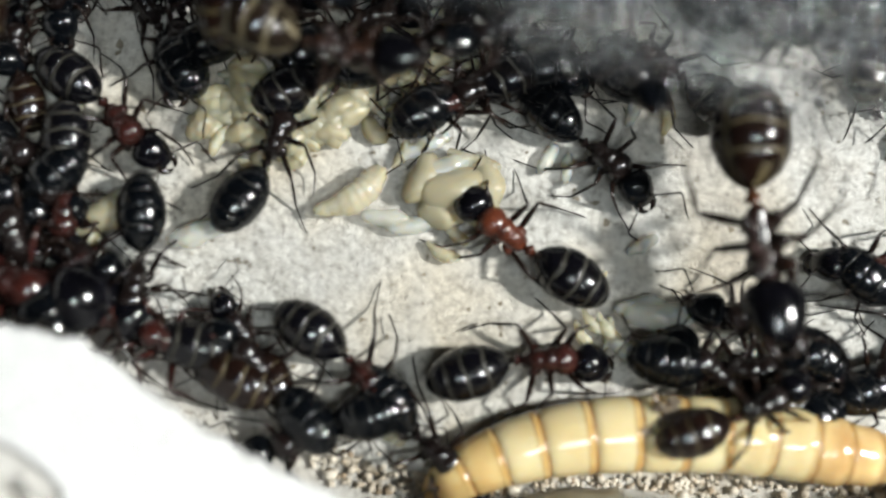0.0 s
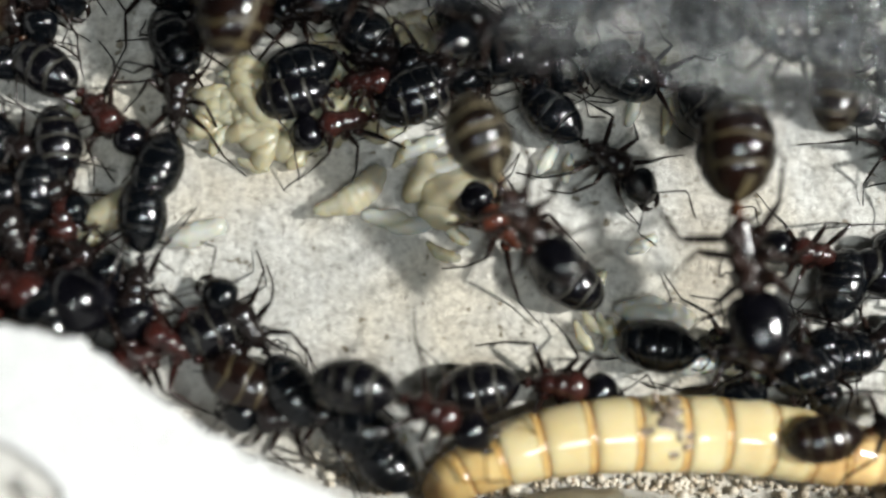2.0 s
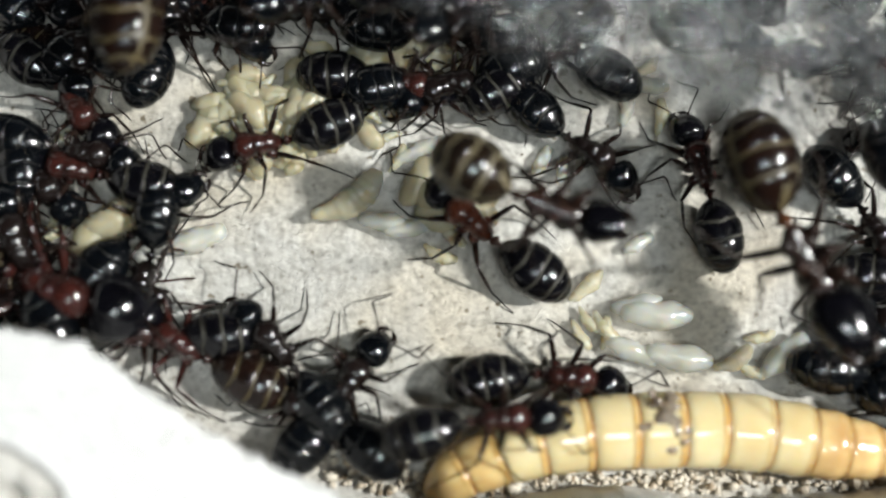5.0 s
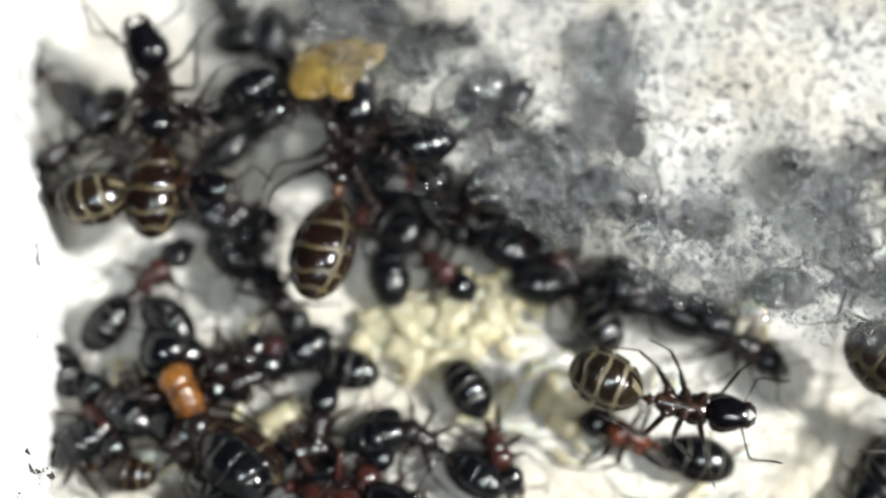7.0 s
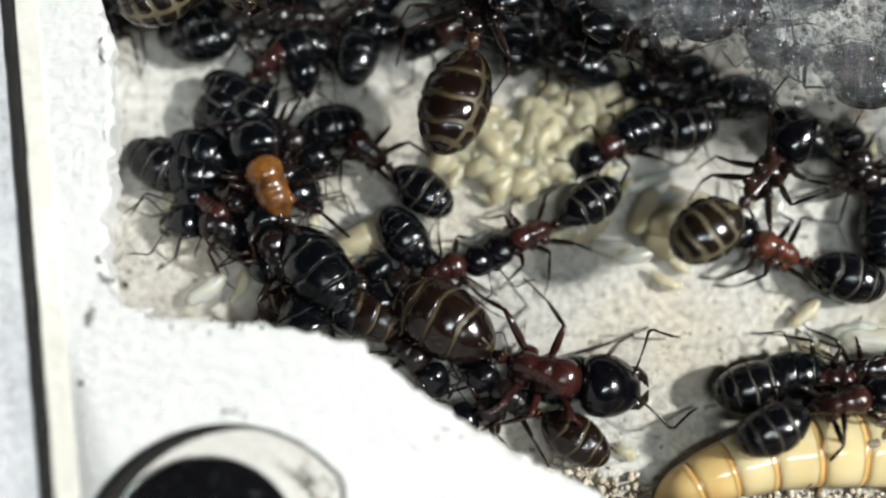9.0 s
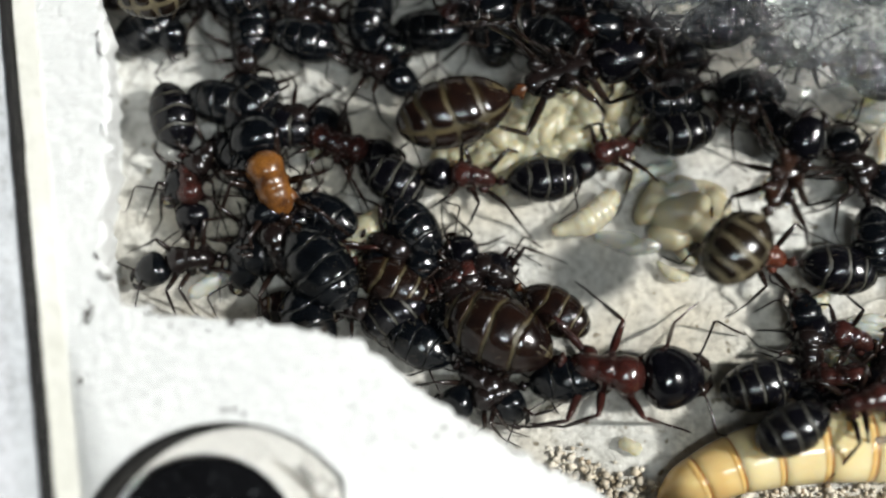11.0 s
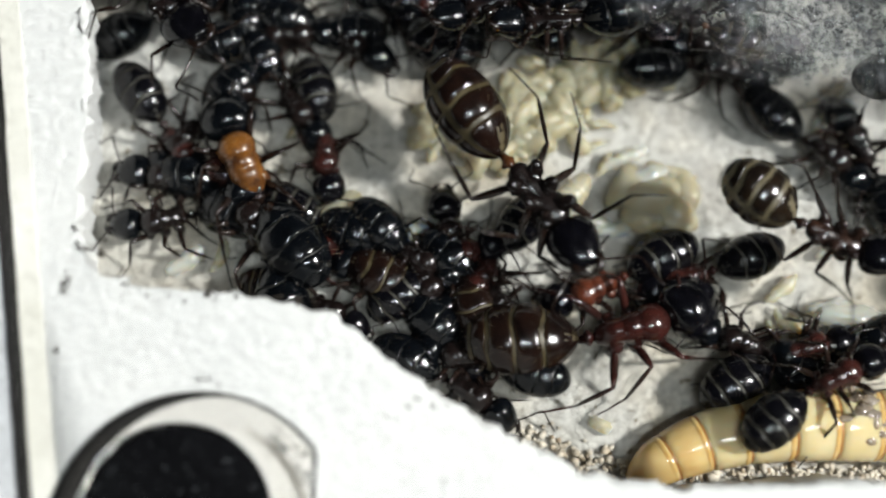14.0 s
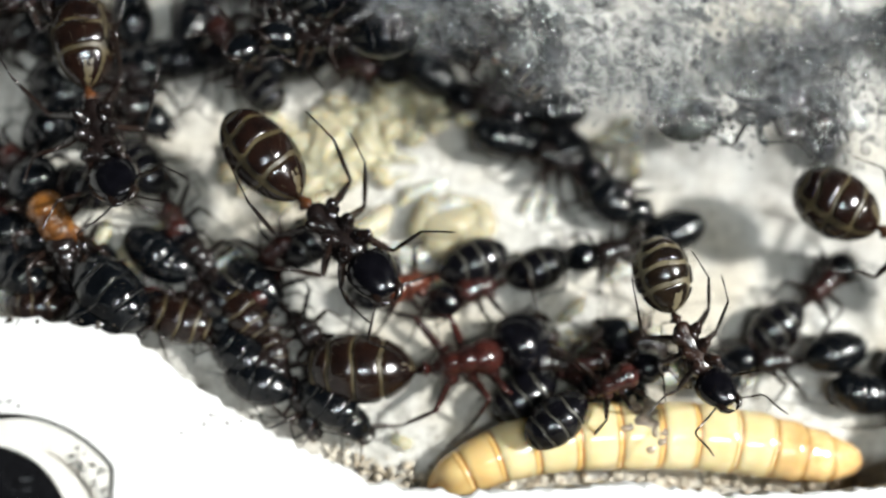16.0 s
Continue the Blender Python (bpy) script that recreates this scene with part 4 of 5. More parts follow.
ants["zz20"] = make_ant("dark", "floor", 0.92, 342)
ants["zz21"] = make_ant("dark", "floor", 0.92, 343)


# ---- what moves ----
HEIGHT = {"floor": (0.0, 0), "glass": (8.98, 180), "worm": (2.7, 0), "high": (8.98, 180), "atop": (0.8, 0)}


def crawl(made, rows):
    """rows: seconds, east and north in millimetres, heading in degrees, of the middle between head and abdomen."""
    ant, place, legs, feelers, k, rnd = made
    z, roll = HEIGHT[place]
    size = ant.scale[0]
    full = []
    for t, x, y, h in rows:
        lift = z
        if place == "worm" and y > -9.0:
            lift = 0.0
        c, s = math.cos(radians(h)), math.sin(radians(h))
        full.append((t, mpose(x + 1.4 * size * c, y + 1.4 * size * s, lift, roll, 0, h)))
    walk(ant, full)
    times = [r[0] for r in rows]
    ways = np.cumsum([0.0] + [math.hypot(b[1] - a[1], b[2] - a[2]) + 0.02 * abs(b[3] - a[3]) for a, b in zip(rows, rows[1:])])
    steps = np.arange(0, 16.01, 0.125)
    gone = np.interp(steps, times, ways)
    keep = [i for i in range(len(steps)) if i in (0, len(steps) - 1) or abs(gone[i] - gone[i - 1]) > 0.06 or abs(gone[i + 1] - gone[i]) > 0.06]
    start = rnd.random()
    for leg, side, i in legs:
        off = 0.5 * ((i + (side > 0)) % 2) + start
        rest, x = rnd.uniform(-14, 14), COXA[i]
        gait = []
        for n in keep:
            a = 2 * math.pi * (gone[n] / (4.2 * size) + off)
            gait.append((float(steps[n]), mpose(x, side * 0.45, 1.4, side * max(0.0, 9 * math.cos(a)), 0, side * rest + 15 * math.sin(a) * side)))
        walk(leg, gait)
    for j, feeler in enumerate(feelers):
        side = 1 - 2 * j
        walk(feeler, [(float(t), mpose(1.5 * k, side * 0.28 * k, 0.36 * k, rnd.uniform(-12, 12), rnd.uniform(-14, 14), side * rnd.uniform(-10, 34))) for t in np.arange(0, 16.1, 0.8)])


def motions():
    crawl(ants["a1"], [(0, 5.2, -0.7, 144), (0.5, 5.6, -0.2, 135), (1, 5.4, 0.2, 130), (1.5, 5.2, -0.1, 131), (2, 5.1, -0.6, 140), (2.5, 4.5, -1.1, 142), (3, 4.9, -1, 141), (5.5, 3.3, 0.4, 139), (6, 5.4, 1.1, 140), (6.5, 7, 1.6, 135), (7, 6, -0.1, 162), (7.5, 6.4, -0.5, 166), (8, 7.4, -0.7, 181), (8.5, 7.9, 0.5, 173), (9, 8.6, 0.2, 158), (11.5, 6.6, -1, 178), (12, 5.6, -3.4, 196), (12.5, 3.4, -1.7, 196), (13.5, -1, -2.9, 201), (14, -1.3, -2.9, 205), (14.5, -0.3, -1.6, 190), (15, -0.6, -2.7, 208), (15.5, -1.2, -2.7, 214), (16, -0.5, -1.3, 199)])
    crawl(ants["b1"], [(0, -6.4, 9.5, -8), (0.5, -3.7, 9, -11), (1, -1.6, 7.1, -23), (1.5, 2.3, 2.6, -44), (2, 3.8, 1.3, -53), (2.5, 6.4, -1.4, -46), (3, 5.9, -0.2, -31), (5.5, 5.2, 1.7, -14), (6, 6.4, 2.5, -8), (6.5, 6.2, 2.1, -15), (7, 5.8, 2, -10), (7.5, 5.7, 2.1, -11), (8, 6.2, 2, -9), (8.5, 5.9, 2.2, 7), (9, 4.4, 2.7, 50), (11.5, 5.3, 1.8, 62), (12, 5.2, 2.2, 60), (12.5, 5.3, 1.7, 58), (13, 5, 0.6, 45), (13.5, 6.8, 0.1, 11), (14, 9.2, -0.6, -23), (14.5, 11.1, -1.7, -32), (15, 11.5, -2.3, -45), (15.5, 13.2, -4.9, -56), (16, 14.7, -5.5, -63)])
    crawl(ants["c1"], [(0, 17.4, 0.6, -78), (1, 17.6, 0.5, -76), (1.5, 17.3, 0.4, -73), (2, 16.5, -0.1, -78), (2.5, 16.3, -0.2, -74), (3, 17.5, -2, -71), (5.5, 21, 0.2, -49), (6, 22.8, 1.7, -33), (6.5, 23.2, 2.4, -33), (7, 23.4, 2.1, -32), (7.5, 23.7, 1.4, -29), (14.5, 28.8, -5, -12), (15, 28.6, -3.6, -14), (15.5, 29, -0.7, -17), (16, 29.3, 0.7, -18)])
    crawl(ants["d1"], [(0, 9.3, 5.1, -37), (3, 9.4, 5.1, -34), (5.5, 8.6, 5.9, -35), (6, 9.1, 7.8, -20), (6.5, 10.4, 8, -21), (7, 11.1, 7.2, -23), (7.5, 12, 7.4, -33), (8, 12.4, 7.2, -42), (9, 11.8, 6.5, -35), (11.5, 10.6, 6.1, -25), (12.5, 11, 6, -39), (13.5, 11.1, 5.9, -35), (14, 11.3, 6.2, -35), (14.5, 11.3, 6.2, -32), (15, 11.3, 6.3, -45), (15.5, 11.4, 6.3, -43), (16, 11.4, 6, -39)])
    crawl(ants["e1"], [(0, 2.1, 8.8, 22), (3, 2.1, 9.9, 5), (5.5, 0, 9.1, -4), (6, 1.3, 10.3, -3), (6.5, 0.7, 10.3, -10), (7, 2, 10.4, -13), (7.5, 1.7, 10.7, -10), (8, 1.1, 11.3, -6), (9, 2.1, 9.8, 13), (11.5, 3.6, 9.5, -15), (12.5, 0, 10.3, -1), (13.5, -1.4, 10.4, -8), (14, 4.4, 11.2, -7), (14.5, 2.4, 10.8, -4), (15, 5.4, 10.9, -9), (16, 7.7, 7.9, -24)])
    crawl(ants["e2"], [(0, 1.9, 7.9, -162), (1, 0.5, 7.5, -164), (1.5, -2.3, 7.8, -165), (2, -3.9, 6.7, -167), (2.5, -7.2, 6, -184), (3, -13.5, 4.5, -169), (5.5, -7.9, 5.8, -170), (6, -7.5, 4.4, -144), (6.5, -5.5, 3.6, -113), (7, -4.5, 0.6, -69), (7.5, -5, -0.7, -77), (8, -4.9, -2.1, -74), (8.5, -6.9, -0.7, -121), (9, -6.8, 2, -156), (11.5, -11.5, 4.6, -193), (12.5, -12.9, 6.7, -218), (14, -14.8, 14.9, -244), (16, -13.7, 14.6, -240)])
    crawl(ants["f1"], [(0, -16.7, -2, -99), (3, -16.6, -2.1, -101), (5.5, -16, -1.3, -107), (6, -14.3, -1.1, -101), (6.5, -13.9, -0.7, -103), (7, -15, -0.8, -173), (7.5, -16.1, -0.9, -242), (7.67, -15.3, -0.7, -302), (7.83, -14.6, -0.5, -361), (8, -13.9, -0.2, -421), (9, -14, -1.3, -423), (11.5, -13.5, -1.1, -423), (12.5, -14, 0.1, -413), (14, -13.8, -2.1, -415), (16, -15.8, -1.6, -408)])
    crawl(ants["g1"], [(0, -9.2, -8.3, 134), (1.5, -9.3, -8.2, 132), (2, -9.7, -6.4, 126), (2.5, -9.8, -6.5, 129), (3, -9.1, -7.7, 128), (5.5, -7.5, -6.8, 129), (6, -3.9, -4, 105), (6.5, -6.1, -0.7, 127), (7, -8.1, -0.6, 149), (7.5, -14.1, 0.6, 159), (8, -19.1, 3.6, 151), (8.5, -20.9, 3.4, 144), (9, -25.9, 1.4, 166), (11.5, -27.7, -0.7, 188), (12, -27.2, 0, 183), (12.5, -27.2, 1.5, 161), (13.5, -26.9, 1.6, 158), (14, -27.9, 2.2, 156), (14.5, -29.8, 2.4, 152), (15, -29.4, 2, 151), (15.5, -30, 0.3, 152), (16, -29.4, 0.7, 149)])
    crawl(ants["h1"], [(0, -9.4, 4.5, 68), (0.5, -9.1, 5.2, 65), (1, -15, 4.1, 128), (1.5, -14.1, 4.7, 89), (2, -14.9, 6.6, 84), (2.5, -15.4, 6.7, 93), (3, -15.8, 10.2, 87), (5.5, -14.9, 13.4, 81), (7.5, -9.8, 18.3, 108), (8, -9.6, 17.5, 103), (9, -9.1, 17.2, 103), (12.5, -11.5, 16.3, 104), (14, -11.2, 15.5, 105), (15, -10.8, 17.2, 100), (16, -10.9, 17.5, 105)])
    crawl(ants["i1"], [(0, -18.7, 7.2, -49), (0.5, -18.7, 7.1, -46), (1.5, -18.9, 7.9, -51), (2, -20, 7.8, -45), (3, -21, 7.8, -55), (5.5, -21.6, 9.7, -50), (6, -25.7, 10.3, 1), (6.5, -30.1, 9.7, 53), (7, -28.9, 9.8, 42), (7.5, -27.7, 11.5, 40), (8, -26.3, 12, 45), (9, -25.5, 12, 38), (10.25, -22.8, 9.3, 3), (11.5, -20.1, 6.5, -33), (12.5, -19.8, 7.2, -45), (13, -19.9, 6.9, -95), (13.5, -20.1, 6.6, -146), (14, -19.6, 6.1, -86), (14.5, -18.5, 6.3, -57), (15, -16.7, 4.2, -70), (16, -17.5, 3.7, -66)])
    crawl(ants["j1"], [(0, -21, 2.3, -89), (3, -21.2, 1.9, -83), (4.2, -19.9, 1.3, -152), (5.5, -19.1, 5.3, -201), (6, -18.2, 4.4, -200), (6.5, -17.4, 5, -191), (7, -17.2, 5.3, -195), (7.5, -16.7, 5.5, -192), (8, -17.8, 7, -198), (8.5, -17.6, 5.7, -214), (9, -17.2, 6.1, -218), (11.5, -19.8, 6, -210), (12.5, -19.7, 6.6, -215), (14, -24.5, 2.6, -206), (16, -25.9, 6, -204)])
    crawl(ants["k1"], [(0, -4.4, -7.6, -47), (0.5, -2.4, -8.9, -33), (1, -1.2, -9.6, -29), (1.5, -0.9, -9.6, -26), (2, -1.2, -9.7, -25), (2.5, -2.5, -9.2, -36), (3, -2.7, -9.8, -48), (5.5, 3.9, -10.9, 10), (7, 6.4, -6.3, 12), (8, 10.2, -9, 13), (9, 8.8, -9.3, 14), (11.5, 9.6, -9.6, 15), (12.5, 9.6, -10.5, 20), (13.5, 9.9, -10.1, 23), (14, 10, -9.6, 28), (14.5, 10.3, -9.1, 24), (15, 10, -9.2, 25), (15.5, 9.7, -9.8, 27), (16, 9.9, -9, 26)])
    crawl(ants["m1"], [(0, 5.3, -7.3, 1), (0.5, 5.5, -7.9, -5), (1, 5.6, -8.3, -5), (1.5, 5.7, -8.6, -8), (2, 5.9, -8.6, -5), (2.5, 6.6, -8.3, -6), (3, 7, -8.4, -5), (5.5, 6.5, -8.1, -7), (7.5, 8.7, -6.9, -7), (8, 9.2, -6.9, 2), (9, 8.8, -7.3, -3), (11.5, 8.8, -7.5, -2), (12.5, 8.6, -7.6, 11), (14, 8.8, -7.4, 18), (16, 8.6, -7.3, 18)])
    crawl(ants["o1"], [(0, 16.9, -7.8, -4), (0.5, 17, -7.8, -7), (1, 16.1, -7.2, -8), (1.5, 15.7, -7.2, -3), (2, 16.4, -6.9, -3), (2.5, 17.9, -6.8, -10), (3, 19.2, -6.7, -11), (5.5, 27.7, -8.9, -3), (16, 35.4, -10.2, -4)])
    crawl(ants["p1"], [(0, 17.1, -10.4, 26), (0.5, 17.3, -10.5, 23), (1, 19.3, -10.9, 23), (1.5, 21.4, -11, 20), (2, 24.5, -11.2, 17), (2.5, 28, -10.7, 15), (3, 30.5, -10.6, 12), (5.5, 32.7, -10.4, 12), (16, 36.6, -11.4, 13)])
    crawl(ants["q1"], [(0, 22.1, -9.8, -176), (1, 22.1, -8.6, -191), (2, 21, -7.1, -188), (3, 22.6, -8.7, -196), (5.5, 28.7, -5.9, -201), (14.5, 22.3, -5.8, -179), (15, 22.4, -6.2, -172), (15.5, 23, -6, -173), (16, 23.7, -6.6, -178)])
    crawl(ants["r1"], [(0, 24.4, 11.5, 80), (1, 24.1, 11.2, 80), (1.5, 22.9, 10.6, 82), (2, 21.9, 10, 88), (2.5, 21.2, 9.3, 94), (3, 20.4, 8.6, 93), (5.5, 27.7, 7.8, 92), (16, 34.5, 11.9, 90)])
    crawl(ants["s1"], [(0, 26.9, -2, 176), (2, 23.5, -1.4, 169), (2.5, 19.6, -0.6, 170), (3, 20.6, 1.7, 101), (5.5, 16.1, 3.2, 112), (6, 17.1, 3.7, 118), (6.5, 22.6, 3.2, 52), (8, 25.3, -2.3, 42), (16, 25.3, -2.3, 42)])
    crawl(ants["t1"], [(0, -14.1, -7, 143), (0.5, -16.9, -5.7, 145), (1, -18.4, -5.8, 147), (1.5, -21.8, -3.7, 153), (2, -24, -2.5, 157), (2.5, -26, -1.6, 161), (3, -26.2, -1.5, 163), (5.5, -26.8, -2, 160), (7, -31.1, -2.3, 161), (7.33, -27.1, -2.3, 105), (7.67, -23.1, -2.3, 50), (8, -19.1, -2.3, -6), (9, -20.1, -2.1, 9), (11.5, -20.2, -3.8, -11), (12.5, -19.9, -3.7, -20), (14, -20, -4.6, -25), (14.5, -20.7, -4.1, -22), (15, -21, -3.6, -18), (16, -22.6, -3.4, -14)])
    crawl(ants["u1"], [(0, -13.9, -6.9, 150), (3, -13.6, -7, 149), (5.5, -12.9, -6.6, 152), (6, -9.9, -5.9, 154), (8, -17.2, -4.5, 154), (9, -20.7, -2.4, 154), (12, -18.9, -0.5, 145), (14, -18.7, -1.5, 151), (16, -19.6, -2.9, 158)])
    crawl(ants["v1"], [(0, -25.3, -2.3, -21), (3, -25.4, -2.6, -20), (5.5, -21.8, -2.1, -25), (6, -20.3, -1.3, -24), (7, -16.8, -3.7, -17), (7.5, -14, -4.1, -20), (8, -12.6, -4.9, -17), (8.5, -10, -5.5, -21), (9, -9.1, -6.5, -20), (11.5, -4.1, -7.2, -6), (12, -2.3, -7.2, 1), (12.5, -1.5, -7.3, -1), (13.5, -1.8, -6.9, 10), (14, -2.4, -6.5, 14), (14.5, -1.7, -7.3, 12), (15, -1.2, -7.1, 11), (15.5, -0.9, -7.9, 9), (16, 0, -7.2, 11)])
    crawl(ants["w1"], [(0, -25, -7.4, -12), (5.5, -25.4, -4.3, 27), (6.5, -18.1, -5.1, 85), (7.5, -9.4, -6.2, 143), (8, -7.3, -9, 144), (9, -8, -9.3, 150), (11.5, -10.6, -0.8, 151), (12, -12.2, -0.9, 135), (12.5, -12.1, -1.2, 124), (13.5, -10.6, -1.6, 102), (14, -10.9, -1.8, 110), (14.5, -11.5, -1.4, 118), (15, -11.2, -1.2, 116), (15.5, -12.4, -1.1, 120), (16, -14.4, -0.9, 131)])
    crawl(ants["x1"], [(0, -27, -5.8, -23), (1.83, -26.2, -4.6, 34), (3.67, -25.4, -3.3, 91), (5.5, -24.9, -1.6, 147), (7, -28.4, 1.3, 157), (7.33, -26.4, 0.4, 98), (7.67, -24.4, -0.5, 40), (8, -22.5, -1.4, -19), (9, -16.5, -5.2, -38), (11.5, -11.9, -7.6, -29), (12.5, -11.2, -8.5, -22), (14, -11.3, -9.4, -29), (16, -8.3, -9.1, -23)])
    crawl(ants["y1"], [(0, -29.8, -0.2, 118), (5.5, -29.5, 0.4, 118), (6, -23.7, 1.1, 122), (7, -23.9, 1, 122), (8, -23.6, 2.1, 116), (9, -23.3, 2.3, 114), (12.5, -23.3, 1.9, 114), (14, -23.6, 2, 116), (16, -23.4, 0.5, 122)])
    crawl(ants["z1"], [(0, -30.8, 2.2, -33), (5.5, -31, 0.1, -36), (6.5, -30, 2.4, -51), (7, -31.6, 1.7, -52), (7.5, -29.3, 3.5, -8), (8, -28.7, 4.8, -12), (8.5, -28.5, 4.6, -27), (9, -28.9, 3.7, -39), (10.3, -29.3, 5.1, -59), (11.5, -29.9, 5.3, -81), (12, -29.9, 4.8, -81), (12.5, -29.5, 5.7, -74), (13.5, -29, 5.6, -56), (14, -29.5, 6.1, -54), (14.5, -29.2, 5.4, -51), (15, -28.9, 5.2, -55), (16, -28.8, 3.9, -55)])
    crawl(ants["bb"], [(0, -25.7, 16.6, 100), (3, -25.7, 16.5, 100), (5.5, -28, 15.4, 101), (6, -28.5, 17.2, 100), (6.5, -28, 18.5, 101), (7, -27.3, 20.2, 98), (7.5, -26.2, 21.1, 98), (8, -26.1, 21.5, 98), (9, -26, 22, 98), (10.17, -27.8, 20.8, 42), (11.33, -29.5, 19.5, -14), (12.5, -31.2, 18.2, -70), (14, -30.6, 15.3, -58), (14.5, -24.8, 9.3, -58), (15, -22.1, 8.5, -70), (15.5, -22.2, 8.4, -68), (16, -21.7, 8.5, -74)])
    crawl(ants["cc"], [(0, -31.4, 12.1, 20), (5.5, -30.3, 13.6, 19), (6.5, -31.1, 17.3, 30), (7, -31.1, 18.6, 28), (7.5, -30.4, 19.7, 31), (8, -26.9, 18.4, 28), (9, -27.2, 16.8, 24), (11.5, -30.3, 15.4, 27), (12.5, -30.2, 15, 24), (13.5, -29.9, 14.6, 35), (14, -30.3, 13.9, 22), (14.5, -30.5, 14.3, 33), (15, -30.9, 14.5, 29), (16, -30.6, 14.4, 25)])
    crawl(ants["dd"], [(0, -10.6, 17.5, 89), (3, -10.6, 16.8, 92), (5.5, -17.4, 16.3, 96), (6, -15.9, 15.6, 91), (6.5, -13.8, 14.9, 90), (7, -14.8, 16.2, 85), (7.5, -13.9, 16.5, 88), (8, -12.9, 16.4, 86), (8.5, -12.7, 15.8, 85), (9, -11.7, 13, 81), (10.3, -9.3, 10.1, 36), (11.5, -8.5, 7.7, 10), (12, -8.5, 6.7, -15), (12.5, -8.5, 5.7, -22), (13.5, -8, 4.5, -34), (14, -7.8, 2.5, -47), (14.5, -7.5, 2.6, -45), (15, -8.2, 2.4, -52), (15.5, -8.7, 2, -53), (16, -7.8, 1.8, -43)])
    crawl(ants["ee"], [(0, -22.5, 15.6, -73), (3, -23.5, 15.6, -79), (5.5, -19, 16.6, -83), (7, -20.9, 25.8, -94), (8, -21.7, 16.9, -94), (9, -22.8, 15.5, -81), (11.5, -27, 13.3, -76), (12.5, -24.4, 12.9, -83), (13.5, -26.1, 12.4, -87), (14, -24.8, 10.7, -90), (14.5, -20.5, 14.2, -79), (16, -19.9, 13.9, -82)])
    crawl(ants["gg"], [(0, -3.8, 15.9, 180), (5.5, -13, 14.9, 173), (6.5, -12.5, 17.4, 118), (7, -12.4, 14.1, 110), (8, -20, 15.3, 176), (9, -21, 15.6, 176), (11.5, -20.4, 14.9, 153), (12.5, -20.9, 14.5, 159), (13.5, -20.7, 12.4, 204), (14, -21.1, 12.9, 188), (15, -21.9, 14.1, 175), (16, -22.6, 13.4, 188)])
    crawl(ants["hh"], [(0, -14.7, 12.5, -98), (3, -12.8, 13, -135), (5.5, -21.8, 12.4, -94), (6, -23, 13.4, -73), (6.5, -21.7, 15, -46), (7, -22.2, 13.3, -54), (7.5, -21.5, 14.5, -62), (8, -24.4, 10.7, -109), (9, -24.3, 8.6, -42), (10.25, -25, 10.2, -80), (11.5, -25.6, 11.8, -118), (12, -24.5, 12.1, -173), (12.5, -23.3, 12.4, -229), (13.25, -23.3, 12.5, -294), (14, -23.3, 12.7, -358), (16, -22, 12.4, -345)])
    crawl(ants["jj"], [(0, -4.6, 12.4, 18), (1.5, -4.4, 10.2, 4), (3, -6.7, 11, 0), (5.5, -14.6, 15, -37), (5.75, -13.9, 18.5, -89), (6, -11.8, 20.6, -141), (6.5, -19.9, 6.8, -133), (7, -19.8, 4.1, -158), (7.5, -19.7, 5.1, -138), (8, -20.6, 4.9, -177), (9, -23.6, 7.7, -179), (9.83, -23.5, 6, -128), (10.67, -23.5, 4.4, -77), (11.5, -23.5, 2.7, -26), (14, -25.2, 2.6, -22), (16, -24.7, 1.3, -19)])
    crawl(ants["ll"], [(0, -2.2, 14.2, -148), (5.5, -6.4, 12.6, -171), (6, -7.9, 20.6, -140), (6.5, -7.2, 20.9, -140), (7, -7.9, 20.7, -140), (7.5, -7, 20.2, -142), (8, -6.6, 18.7, -144), (12.5, -8.4, 14.8, -144), (14, -8.5, 13.1, -160), (16, -9.6, 14.5, -141)])
    crawl(ants["mm"], [(0, 4.6, 10.9, -161), (5.5, 3.2, 11.9, -164), (6.5, -0.6, 15.2, -175), (7, -1.4, 15.2, -179), (7.5, -0.4, 14.6, -170), (8, -0.8, 13.7, -178), (9, -0.6, 13.1, -179), (11.5, -0.6, 12, -188), (12.5, -3.5, 12.5, -197), (13.5, -4.6, 12, -190), (14, -4.8, 11.7, -178), (15, -6.2, 12.9, -184), (16, -6.5, 13, -184)])
    crawl(ants["nn"], [(0, 8, 14.8, 156), (5.5, 6.3, 12.4, 151), (6.5, 6.4, 14.2, 155), (7, 6.5, 13.6, 167), (7.5, 7.9, 13.6, 171), (8, 8.9, 12.6, 167), (9, 8.3, 11.1, 171), (11.5, 7.9, 10.1, 166), (12, 4.5, 12.1, 164), (12.5, 2, 12.1, 159), (13.5, 3.5, 10.7, 157), (14, 3, 11.6, 151), (14.5, 3.7, 11.7, 140), (15, 3.9, 12.6, 139), (15.5, 3.7, 11.3, 136), (16, 3.3, 11.9, 136)])
    crawl(ants["oo"], [(0, 23.6, 13.8, 151), (5.5, 24.6, 6.1, 82), (6, 24.3, 17.3, 33), (6.5, 24.4, 16.7, 29), (7, 20.2, 17.5, 30), (8, 22.1, 15.5, 30), (16, 26.6, 13.7, 20)])
    crawl(ants["uu"], [(0, -5.7, 9.7, 17), (1.5, -4.8, 9.7, 6), (2, -5.1, 8.8, 4), (2.5, -4.9, 9, 7), (3, -4, 9.2, 4), (5.5, -2.4, 9.5, -19), (6, -8.4, 13.3, -29), (6.5, -9.1, 13.9, -50), (8, -8.5, 8.7, -20), (9, -5.2, 15.2, -4), (12.5, -7.6, 14.4, -10), (14, -6.9, 15, -11), (16, -6.4, 14, -11)])
